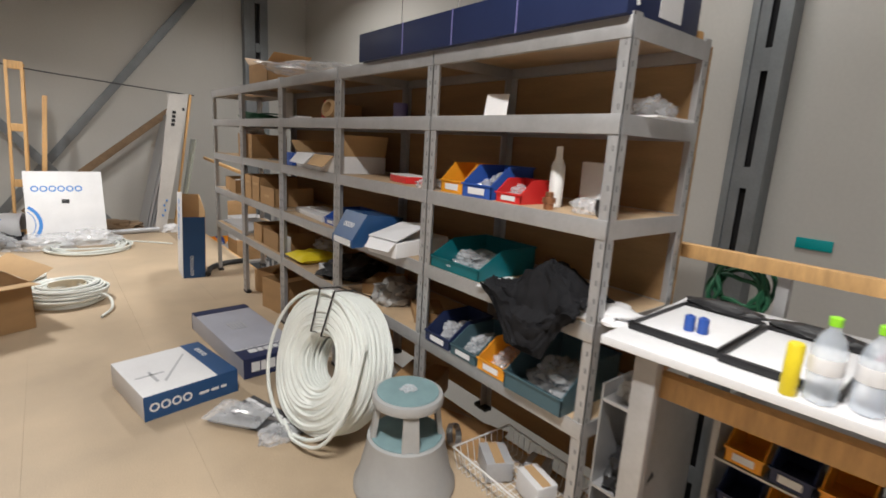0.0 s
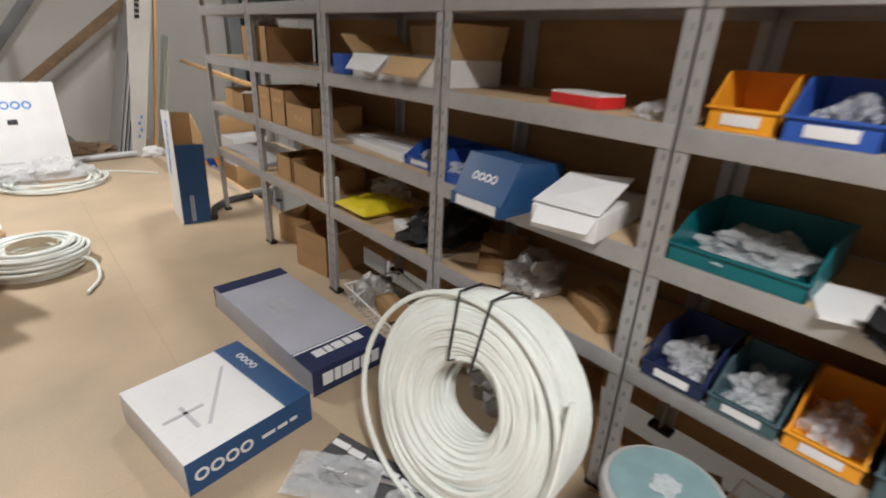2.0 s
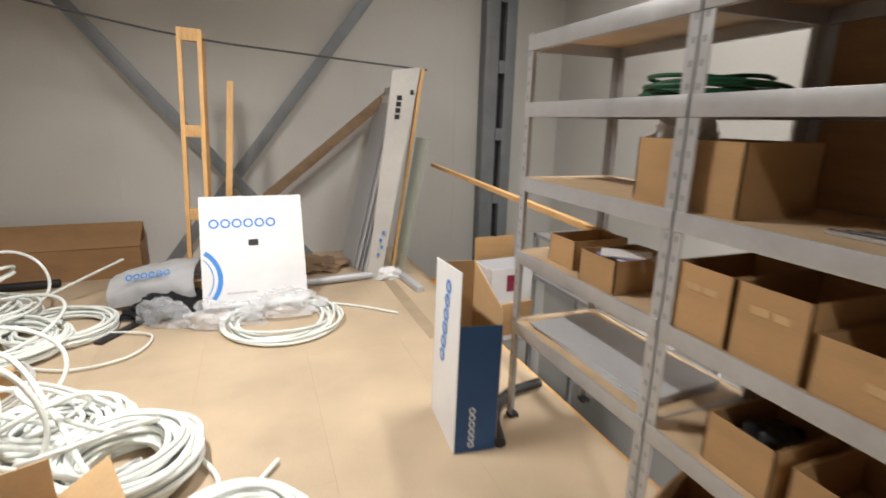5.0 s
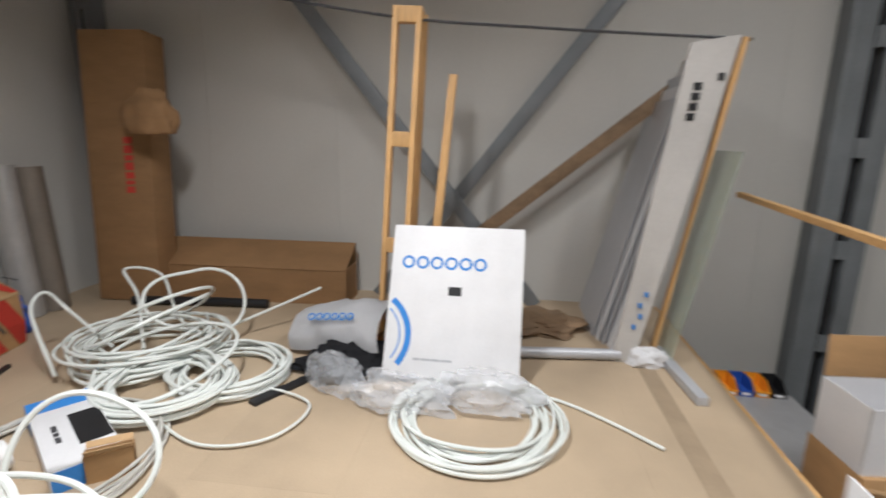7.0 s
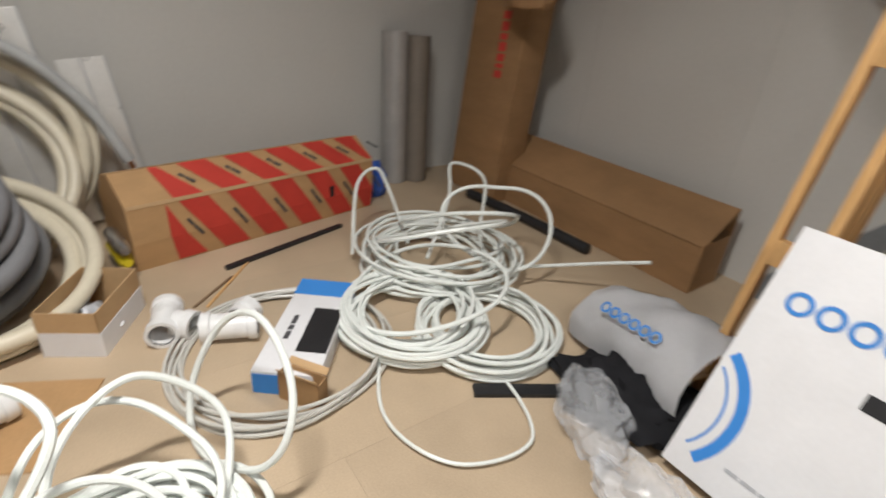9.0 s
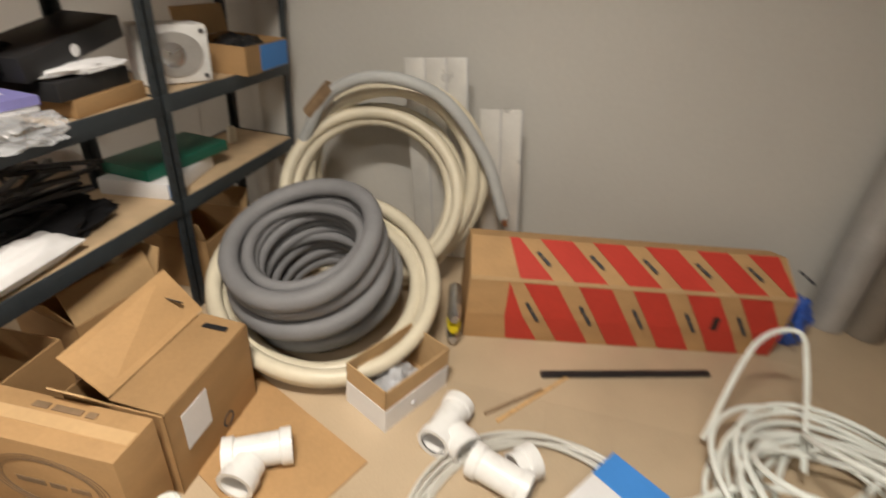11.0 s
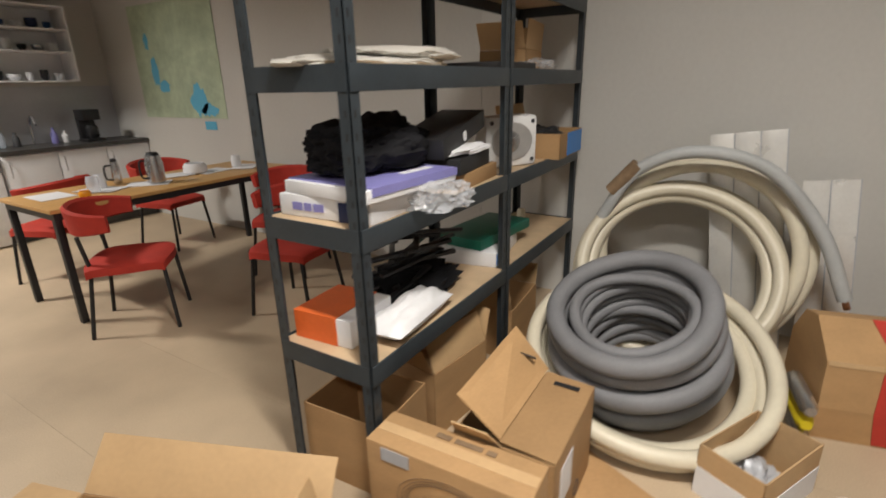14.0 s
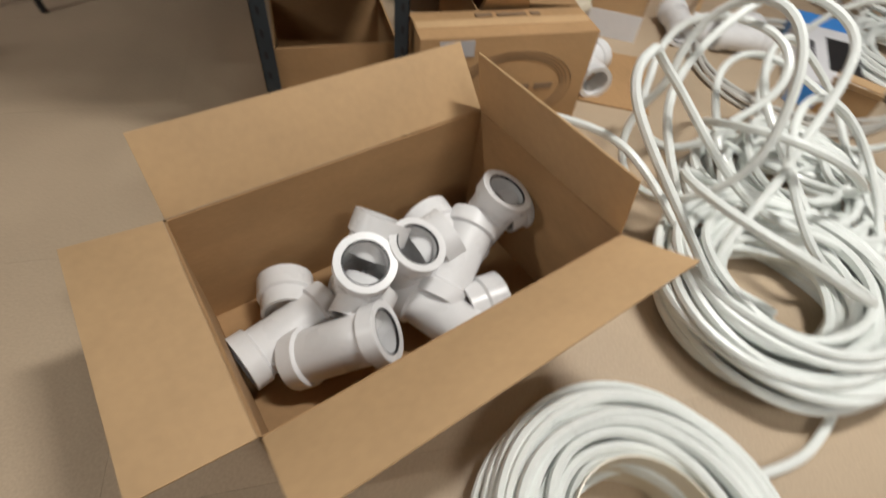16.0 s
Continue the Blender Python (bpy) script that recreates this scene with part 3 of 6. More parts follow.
bmesh.ops.solidify(bm, geom=bm.faces[:], thickness=0.008)
solo("jacket", bm, M_CLOTH, pose(FX - 0.005, 1.73, SH[1] + 0.012), "black jacket thrown over a shelf edge", "clothing")
o = thing("tap_carton", pose(FX - 0.015, 2.95, SH[1] + 0.001, 0, 0, 0) @ Matrix.Diagonal((0.84, 0.72, 0.84, 1)), "dark blue open carton sticking out of a shelf", "box")
part("body", bx(-0.16, -0.16, 0, 0.28, 0.16, 0.05, 0.003), M_BLUE, o)
part("lid", panel((-0.16, -0.16, 0.05), (-0.16, 0.14, 0.05), (-0.06, 0.16, 0.2), (-0.06, -0.16, 0.2), 0.006), M_BLUE, o)
part("lid_top", panel((-0.06, -0.16, 0.2), (-0.06, 0.16, 0.2), (0.2, 0.16, 0.17), (0.2, -0.16, 0.17), 0.006), M_BLUE, o)
part("lid_side", panel((-0.16, -0.161, 0.03), (0.2, -0.161, 0.03), (0.2, -0.161, 0.17), (-0.06, -0.161, 0.2), 0.004), M_BLUE, o)
part("print_mark", rings_word(4, 0.04, 0.002, m=pose(-0.11, 0.0, 0.125, -34, 0, -90)), M_WHITE, o)
part("print_mark", rings_word(4, 0.035, 0.002, m=pose(0.03, -0.162, 0.14, 0, 0, 0)), M_WHITE, o)
part("white_end", bx(-0.1625, -0.13, 0.006, -0.1605, 0.12, 0.045), M_WHITE, o)
o = thing("white_carton", pose(FX + 0.03, 2.66, SH[1] + 0.001, 0, 0, 8), "torn white carton sticking out of a shelf", "box")
part("body", bx(-0.12, -0.1, 0, 0.24, 0.11, 0.075, 0.004), M_WHITE, o)
part("flap", panel((-0.121, -0.1, 0.075), (-0.121, 0.09, 0.075), (-0.165, 0.08, 0.03), (-0.16, -0.09, 0.035), 0.004), M_WHITE, o)
part("lid", panel((-0.12, -0.1, 0.08), (0.1, -0.1, 0.15), (0.1, 0.11, 0.13), (-0.12, 0.11, 0.08), 0.004), M_WHITE, o)
bin_box(at(3.24, 1, -0.08, W), 0.26, 0.3, 0.1, M_BINBLUE, "blue plastic bin with clear bags on a shelf", M_FILM, 6)
bin_box(at(3.5, 1, -0.05, W), 0.2, 0.26, 0.1, M_BINBLUE, "blue plastic bin on a shelf", M_FILM, 7)
for k, dx in enumerate((-0.16, -0.07, 0.02)):
    solo("white_channel", bx(-0.03, -0.26, 0, 0.03, 0.26, 0.035, 0.003), M_WHITE, at(3.88, 1, dx + 0.02, 3 * k - 4), "long white plastic duct on a shelf", "plastic duct", "white ducts")
for k, (y, w_) in enumerate(((5.0, 0.19), (4.8, 0.19), (4.53, 0.32))):
    o = carton(at(y, 1, -0.07), w_, 0.32, (0.2, 0.2, 0.14)[k], "open brown cardboard stock box on a shelf", (None, None, None, None), group="stock boxes")
    part("print_mark", bars((0.05, 0.04), 0.02, 0.01, m=pose(0, -0.1605, 0.14 if k < 2 else 0.07)), M_CARDIN, o)
carton(at(5.45, 1, -0.1), 0.2, 0.26, 0.12, "open brown box with papers on a shelf", (None, None, None, None))
carton(at(5.73, 1, -0.06), 0.18, 0.26, 0.12, "open brown box on a shelf", (None, None, None, None))
for k in range(3):
    solo("leaflet", bx(-0.06, -0.09, 0, 0.06, 0.09, 0.004), (M_WHITE, M_LILAC, M_WHITE)[k], at(5.45, 1, -0.1, 25 * k) @ Matrix.Translation((0, 0, 0.10 + 0.006 * k)), "paper leaflet lying in a box", "paper")
# level 0
bin_box(at(2.28, 0, -0.12), 0.17, 0.26, 0.12, M_NAVY, "dark blue bin with bagged fittings", M_FILM, 8)
bin_box(at(2.1, 0, -0.12), 0.16, 0.26, 0.11, M_SLATE, "slate grey bin with bagged fittings", M_FILM, 9)
bin_box(at(1.93, 0, -0.12), 0.15, 0.26, 0.12, M_ORANGE, "orange plastic bin with fittings", M_FILM, 10)
bin_box(at(1.70, 0, -0.10), 0.27, 0.34, 0.16, M_SLATE, "large slate grey bin with bags", M_FILM, 11)
bag(at(2.9, 0, -0.08), 0.09, 0.12, 0.09, 12, M_FOIL, "heap of grey metal fittings in a bag")
closed_box(at(2.62, 0, -0.05, 60), 0.24, 0.16, 0.05, "flat brown box on a shelf")
closed_box(at(3.15, 0, 0.02, 40), 0.3, 0.2, 0.06, "flat brown box on a shelf")
bag(at(3.5, 0, -0.02), 0.14, 0.2, 0.09, 13, M_BLACK, "heap of black brackets in a bag")
closed_box(at(3.62, 0, -0.17, 75), 0.14, 0.05, 0.06, "small white label box on a shelf", M_WHITE, tape=False)
solo("yellow_bag", pillow(0.15, 0.16, 0.035, 15, 0.2), M_YELLOW, at(4.0, 0, -0.08), "yellow plastic sack on a shelf", "bag")
bag(at(4.08, 0, 0.08), 0.1, 0.1, 0.1, 16)
closed_box(at(4.26, 0, -0.19, W), 0.07, 0.06, 0.14, "small white box on a shelf", M_WHITE, tape=False)
carton(at(4.52, 0, -0.06), 0.34, 0.3, 0.14, "open brown cardboard stock box", (None, None, None, None), group="stock boxes")
carton(at(4.83, 0, -0.06), 0.2, 0.3, 0.15, "open brown cardboard stock box with dark parts", (None, None, None, None), group="stock boxes")
bag(at(4.85, 0, -0.06) @ Matrix.Translation((0, 0, 0.03)), 0.07, 0.1, 0.06, 17, M_BLACK, "black rubber parts in a box")
for k in range(3):
    solo("grey_board", bx(-0.17, -0.36, 0, 0.17, 0.36, 0.008), M_GREYSHEET, at(5.55, 0, -0.02, 2 * k) @ Matrix.Translation((0, 0, 0.009 * k)), "flat grey board lying on a shelf", "board")
# floor level under the shelves
carton(pose(MX - 0.06, 4.55, 0.001, 0, 0, -80), 0.3, 0.3, 0.26, "brown cardboard box with a hand hole on the floor under shelving", (None, 60, None, None))
carton(pose(MX + 0.05, 5.02, 0.001, 0, 0, -70), 0.34, 0.3, 0.2, "low brown cardboard box on the floor under shelving", (None, None, None, None))


def wire_basket(m, w, d, h, label):
    o = thing("wire_basket", m, label, "basket")
    part("rim", tube([(-w / 2, -d / 2, h), (w / 2, -d / 2, h), (w / 2, d / 2, h), (-w / 2, d / 2, h)], 0.005, 6, True), M_PLAST, o)
    bm = bmesh.new()
    for i in range(15):
        x = -w / 2 + w * i / 14
        tube([(x, -d / 2, h), (x * 0.92, -d / 2 * 0.9, 0.004), (x * 0.92, d / 2 * 0.9, 0.004), (x, d / 2, h)], 0.002, 5, False, bm)
    for i in range(1, 9):
        y = -d / 2 + d * i / 9
        tube([(-w / 2, y, h), (-w / 2 * 0.92, y * 0.9, 0.004), (w / 2 * 0.92, y * 0.9, 0.004), (w / 2, y, h)], 0.002, 5, False, bm)
    part("wires", bm, M_PLAST, o)


wire_basket(pose(MX - 0.1, 1.85, 0.001, 0, 0, 88), 0.5, 0.34, 0.11, "white wire basket with small cartons on the floor")
closed_box(pose(MX - 0.12, 1.98, 0.012, 0, 0, 60), 0.16, 0.12, 0.09, "small grey carton in a wire basket", M_GREYSHEET)
closed_box(pose(MX - 0.1, 1.76, 0.012, 0, 0, 75), 0.15, 0.1, 0.1, "small pale carton in a wire basket", M_WHITE)
closed_box(pose(MX + 0.02, 1.85, 0.012, 0, 0, 20), 0.1, 0.1, 0.07, "small grey carton in a wire basket", M_GREYSHEET)
wire_basket(pose(MX - 0.12, 3.72, 0.001, 0, 0, 84), 0.6, 0.34, 0.12, "white wire basket with cardboard pieces on the floor")
closed_box(pose(MX - 0.12, 3.8, 0.012, 0, 12, 70), 0.34, 0.12, 0.07, "brown carton in a wire basket")
closed_box(pose(MX - 0.1, 3.58, 0.012, 0, 0, 60), 0.2, 0.1, 0.08, "white carton in a wire basket", M_WHITE)
bag(pose(MX - 0.1, 3.98, 0.001), 0.12, 0.08, 0.1, 21, M_FOIL, "heap of grey metal brackets")
solo("pipe_clamp", ringed([(0.05, 0), (0.055, 0), (0.055, 0.03), (0.05, 0.03)], 24), M_STEEL, pose(MX - 0.16, 2.24, 0.062, 70, 0, 30), "round steel pipe clamp on the floor", "fitting")
solo("cardboard_sheet", bx(-0.15, -0.2, 0, 0.15, 0.2, 0.006), M_CARD, pose(MX - 0.05, 2.3, 0.001, 0, 0, 20), "flat grey-brown cardboard sheet on the floor", "cardboard")
solo("black_hose", tube(spline([(1.96, 5.78, 0.03), (2.04, 6.0, 0.03), (2.2, 6.15, 0.03), (2.42, 6.2, 0.03)]), 0.028, 10), M_BLACK, Matrix(), "black ribbed hose curling on the floor beside shelving", "hose")
bag(pose(MX - 0.15, 2.95, 0.001), 0.1, 0.13, 0.1, 22, M_FOIL, "heap of metal fittings on the floor")
closed_box(pose(MX + 0.0, 2.72, 0.001, 0, 0, 30), 0.3, 0.24, 0.14, "brown carton on the floor under shelving")

# ---- workbench ----
o = thing("workbench", pose(2.36, 0.4, 0), "white-topped timber workbench cluttered with open cases", "workbench")
SKEW = Matrix.Translation((-0.335, 1.01, 0)) @ pose(0, 0, 0, 0, 0, 5) @ Matrix.Translation((0.335, -1.01, 0))
part("worktop", bx(-0.335, -1.5, 0.875, 0.36, 1.01, 0.9, 0.003), M_WHITE, o, m=SKEW)
part("front_rail", bx(-0.22, -1.5, 0.725, -0.17, 0.93, 0.795, 0.003), M_PINE, o, "raw pine rail", m=SKEW)
part("back_rail", bx(0.28, -1.5, 0.77, 0.33, 1.0, 0.869, 0.003), M_PINE, o)
for y in (0.9, -0.4, -1.4):
    part("leg", bx(-0.26, y - 0.035, 0, -0.223, y + 0.035, 0.869, 0.003), M_GALV, o, "grey steel upright")
    part("bracket", bx(-0.22, y - 0.02, 0.801, 0.27, y + 0.02, 0.869), M_PINE, o)
o = thing("guard_rail", pose(2.78, 0.4, 0), "raw pine guard rail on galvanised uprights", "railing")
part("handrail", bx(-0.02, -1.5, 1.035, 0.025, 1.2, 1.09, 0.003), M_PINE, o)
for y in (0.8, 0.35, -0.8):
    part("upright", bx(0.027, y - 0.02, -0.2, 0.06, y + 0.02, 1.085, 0.002), M_GALV, o)
part("mesh_panel", bx(0.065, -0.9, 0.5, 0.07, 0.5, 0.99), M_GREYSHEET, o)
part("tape_label", bx(-0.022, -0.05, 1.043, -0.0205, 0.3, 1.08), M_WHITE, o, "white lettered tape")
solo("teal_label", bx(-0.012, -0.1, -0.035, 0.0, 0.1, 0.035, 0.003), mat("turquoise_plastic", (0.01, 0.36, 0.38), 0.4), pose(EX - 0.001, 1.57, 0.93), "small turquoise plate on the hall wall", "sign")
solo("green_hose", bundle(0.09, 0.025, 0.03, 7, 0.009, random.Random(2), 0.025), M_GREEN, pose(2.842, 1.36, 0.93, 0, 90, 0), "green hose hanging behind the guard rail", "hose")


def organiser(m, label):
    o = thing("organiser_case", m, label, "case", "organiser cases")
    part("tray", bx(-0.2, -0.15, 0, 0.2, 0.15, 0.012, 0.004), M_WHITE, o, "white paper inlay")
    rim = bmesh.new()
    for a in ((-0.215, -0.165, 0.215, -0.15), (-0.215, 0.15, 0.215, 0.165), (-0.215, -0.15, -0.2, 0.15), (0.2, -0.15, 0.215, 0.15)):
        bx(a[0], a[1], 0, a[2], a[3], 0.022, 0.004, rim)
    part("rim", rim, M_BLACK, o)
    part("lid", blob(0.2, 0.03, 0.022, 0.25, 3, 2, 3), M_BLACK, o, m=pose(0, 0.17, 0.02))


organiser(pose(2.35, 1.275, 0.901, 0, 0, -88) @ Matrix.Diagonal((0.6, 1.2, 1, 1)), "open black zip case with white inlay on the bench")
organiser(pose(2.34, 1.005, 0.901, 0, 0, -88) @ Matrix.Diagonal((0.62, 1.2, 1, 1)), "open black zip case with white inlay on the bench")
for dx in (0, 0.035):
    solo("battery", lathe([(0.015, 0), (0.0155, 0.002), (0.0155, 0.045), (0.006, 0.046), (0.006, 0.05), (0, 0.05)], 16), M_BINBLUE, pose(2.27 + dx * 0.3, 1.27 - dx, 0.914), "small blue battery standing on a case", "battery", "batteries")


def bottle(m, cap, label):
    o = thing("water_bottle", m, label, "bottle", "water bottles")
    part("body", lathe([(0.035, 0), (0.042, 0.008), (0.043, 0.09), (0.039, 0.1), (0.043, 0.11), (0.043, 0.17), (0.03, 0.215), (0.014, 0.24), (0.014, 0.26), (0, 0.26)], 28), M_PET, o)
    part("sleeve", lathe([(0.0436, 0.1), (0.0438, 0.101), (0.0438, 0.15), (0.0436, 0.151)], 28), M_WHITE if cap is M_LIME else M_RED, o, "printed paper sleeve")
    part("cap", lathe([(0.0165, 0.25), (0.0165, 0.275), (0.014, 0.277), (0, 0.277)], 20), cap, o)


for k, (x, y, c) in enumerate(((2.115, 0.90, M_LIME), (2.145, 0.82, M_LIME), (2.22, 0.80, M_RED))):
    bottle(pose(x, y, 0.901) @ Matrix.Diagonal((0.8, 0.8, 0.72, 1)), c, "clear plastic water bottle with a coloured cap, standing on the bench")
solo("yellow_can", lathe([(0.016, 0), (0.018, 0.004), (0.018, 0.12), (0.014, 0.126), (0, 0.126)], 24), M_YELLOW, pose(2.09, 0.955, 0.901), "yellow aerosol can on the bench", "can")
o = thing("parts_cabinet", pose(2.5, 0.35, 0), "rack of small orange and blue parts bins under the bench", "shelving")
for s in (-1, 1):
    part("side", bx(-0.1, s * 0.84 - 0.01, 0, 0.12, s * 0.84 + 0.01, 0.66), M_GALV, o)
for z in (0.0, 0.16, 0.32, 0.48, 0.64):
    part("shelf", bx(-0.1, -0.83, z, 0.12, 0.83, z + 0.008), M_GALV, o)
rnd = random.Random(7)
for r in range(4):
    for k in range(13):
        bin_box(pose(2.49, 0.35 - 0.75 + 0.125 * k, 0.16 * r + 0.01, 0, 0, -90), 0.11, 0.17, 0.12, rnd.choice([M_ORANGE, M_ORANGE, M_BLACK, M_ORANGE, M_NAVY]), "small plastic parts bin under the bench")
o = thing("tool_shelf", pose(2.32, 1.39, 0), "small dark shelf with tools under the bench", "shelving")
for z in (0.3, 0.62):
    part("shelf", bx(-0.15, -0.07, z, 0.25, 0.07, z + 0.01), M_GALV, o)
for s in (-1, 1):
    part("side", bx(-0.15, s * 0.075 - 0.003, 0, 0.25, s * 0.075 + 0.003, 0.68), M_GALV, o)
bag(pose(2.3, 1.39, 0.632), 0.1, 0.06, 0.06, 31, M_FOIL, "grey metal tool lying on a shelf under the bench", name="hand_tool", category="tool")
bag(pose(2.3, 1.39, 0.312), 0.12, 0.06, 0.1, 32, M_BLACK, "black power tool lying on a shelf", name="hand_tool", category="tool")

# ---- loose things on the floor by the shelving ----
o = thing("kick_stool", pose(1.87, 2.15, 0), "round grey plastic kick-step stool with blue-grey rubber tread", "stool")
part("skirt", lathe([(0.205, 0.0), (0.215, 0.01), (0.215, 0.03), (0.2, 0.05), (0.165, 0.2), (0.162, 0.235), (0.15, 0.24), (0, 0.24)], 48), M_STOOL, o)
part("step_tread", lathe([(0.15, 0.241), (0.148, 0.245), (0, 0.246)], 48), M_TREAD, o)
part("top", lathe([(0.135, 0.385), (0.145, 0.39), (0.148, 0.41), (0.142, 0.425), (0.13, 0.428), (0, 0.428)], 48), M_STOOL, o)
part("tread", lathe([(0.128, 0.4285), (0.126, 0.433), (0, 0.434)], 48), M_TREAD, o, "ribbed blue-grey rubber tread")
for k in range(4):
    a = 90 * k + 62
    part("pillar", panel((-0.035, -0.15, 0.235), (0.035, -0.15, 0.235), (0.03, -0.128, 0.39), (-0.03, -0.128, 0.39), -0.02), M_STOOL, o, m=pose(0, 0, 0, 0, 0, a))
bag(pose(1.87, 2.15, 0.435), 0.03, 0.025, 0.008, 33, label="scrap of clear film with screws on the stool", amp=0.6)

# upright coil leaning on the shelves
rnd = random.Random(11)
CO = Matrix.Translation((1.81, 2.725, 0.345)) @ pose(0, 0, 0, 0, 0, -170) @ pose(0, 0, 0, 0, 72, 0) @ Matrix.Scale(0.92, 4)
o = thing("pipe_coil", CO, "large upright coil of white plastic pipe leaning on shelving", "pipe coil")
SHIFT = Matrix.Translation((0, 0, -0.08))
for k in range(32):
    f = k / 31
    for zz in (0.0, 0.16):
        part("turn", tube(loop(0.15 + 0.215 * f, zz + 0.03 * math.sin(f * 3.1) * (1 if zz else -1), rnd, 0.011), 0.0105, 7, True), M_PIPE, o, m=SHIFT)
for k in range(9):
    for R in (0.365, 0.15):
        part("turn", tube(loop(R + rnd.uniform(-0.004, 0.006), 0.018 * k + 0.008, rnd, 0.006), 0.0105, 7, True), M_PIPE, o, m=SHIFT)
part("pipe_end", tube(spline([(0.36, -0.1, 0.2), (0.40, 0.05, 0.22), (0.33, 0.26, 0.23), (0.1, 0.37, 0.23), (-0.2, 0.36, 0.22)]), 0.0092, 7), M_PIPE, o, m=SHIFT)
part("outer_loop", tube(loop(0.385, 0.0, rnd, 0.015, 60), 0.0105, 7, True), M_PIPE, o, m=pose(0.02, -0.035, 0.115, 2, 0, 0))
part("tie", tube([(-0.13, 0.03, -0.12), (-0.38, 0.04, -0.12), (-0.4, 0.04, 0.02), (-0.38, 0.04, 0.14), (-0.14, 0.03, 0.14), (-0.13, 0.03, 0.0)], 0.005, 6, True), M_BLACK, o, "black cord tie")
part("tie", tube([(-0.13, -0.06, -0.12), (-0.37, -0.08, -0.12), (-0.39, -0.08, 0.02), (-0.37, -0.08, 0.14), (-0.14, -0.06, 0.14), (-0.13, -0.06, 0.0)], 0.005, 6, True), M_BLACK, o, "black cord tie")
bag(pose(1.55, 2.75, 0.001), 0.09, 0.06, 0.04, 35, label="scrap of clear plastic film on the floor")

# two tap cartons
o = thing("tap_carton", pose(1.25, 3.52, 0.001, 0, 0, 10), "white and blue product carton lying on the floor", "box")
part("body", bx(-0.235, -0.25, 0, 0.235, 0.26, 0.13, 0.003), M_WHITE, o)
part("blue_side", bx(-0.236, -0.2525, 0.0, 0.236, -0.2505, 0.131), M_BLUE, o)
part("blue_band", bx(0.13, -0.2525, 0.1305, 0.237, 0.26, 0.1325), M_BLUE, o)
part("blue_end", bx(0.2355, -0.2525, 0.0, 0.2375, 0.26, 0.131), M_BLUE, o)
part("print_mark", rings_word(4, 0.055, 0.002, m=pose(-0.11, -0.2527, 0.065)), M_WHITE, o)
part("print_mark", bars((0.05, 0.04, 0.03), 0.014, 0.012, 0.002, m=pose(0.1, -0.2527, 0.06)), M_WHITE, o)
part("print_mark", rings_word(4, 0.035, 0.002, m=pose(0.185, 0.1, 0.1326, -90, 0, 90)), M_WHITE, o)
bm = bx(-0.005, -0.16, 0.1302, 0.008, 0.17, 0.1315, 0, None, pose(0, 0, 0, 0, 0, -35))
bx(-0.13, -0.12, 0.1302, -0.115, 0.02, 0.1315, 0, bm)
bx(-0.2, -0.03, 0.1302, -0.06, -0.015, 0.1315, 0, bm)
part("tap_picture", bm, M_GREYSHEET, o, "grey printed tap")
o = thing("mixer_carton", pose(1.75, 3.93, 0.001, 0, 0, 4), "long grey carton with navy ends lying on the floor", "box")
part("body", bx(-0.19, -0.49, 0, 0.19, 0.49, 0.12, 0.003), mat("grey_print", (0.42, 0.43, 0.50), 0.4, var=0.08), o)
part("navy_end", bx(-0.191, -0.493, 0.0, 0.191, -0.4905, 0.121), M_NAVY, o)
part("navy_end", bx(-0.191, 0.4905, 0.0, 0.191, 0.493, 0.121), M_NAVY, o)
part("navy_band", bx(-0.1925, -0.492, 0.1205, 0.1925, -0.33, 0.1225), M_NAVY, o)
part("navy_band", bx(-0.1925, 0.40, 0.1205, 0.1925, 0.492, 0.1225), M_NAVY, o)
part("print_mark", bars((0.05, 0.03, 0.05, 0.03, 0.05, 0.04), 0.06, 0.008, 0.002, m=pose(0, -0.4932, 0.065)), M_WHITE, o)
part("print_mark", bars((0.05, 0.03, 0.05, 0.03, 0.05), 0.05, 0.008, 0.002, m=pose(0, -0.39, 0.1226, -90, 0, 0)), M_WHITE, o)
part("stripe", bx(-0.19, -0.345, 0.1226, 0.19, -0.335, 0.1235), M_WHITE, o)
part("picture", bars((0.012,) * 5, 0.14, 0.01, 0.002, m=pose(-0.02, 0.08, 0.1206, -90, 0, 0)), M_GREYSHEET, o)
o = thing("hardware_bag", pose(1.50, 2.93, 0.001, 0, 0, 20), "black and white plastic bag of hardware on the floor", "plastic bag")
part("pack", panel((-0.13, 0.2, 0.004), (0.02, -0.24, 0.004), (0.11, -0.22, 0.03), (0.13, 0.18, 0.03), 0.012), M_INK, o)
for q in range(5):
    part("print_bar", bx(-0.012, -0.035 + 0.006 * (q % 2), 0, 0.012, 0.035, 0.002), M_WHITE, o, m=pose(0.085 - 0.006 * q, 0.14 - 0.075 * q, 0.042, 0, -8, 0))
part("hook", tube(spline([(-0.02, 0.14, 0.03), (0.0, 0.02, 0.045), (0.045, -0.12, 0.04), (0.05, -0.2, 0.035)]), 0.008, 8), M_STEEL, o)
part("film", pillow(0.09, 0.15, 0.035, 42, 0.5), M_FILM, o, "clear crumpled film", m=pose(-0.05, 0.06, 0.022, 0, 0, 20))

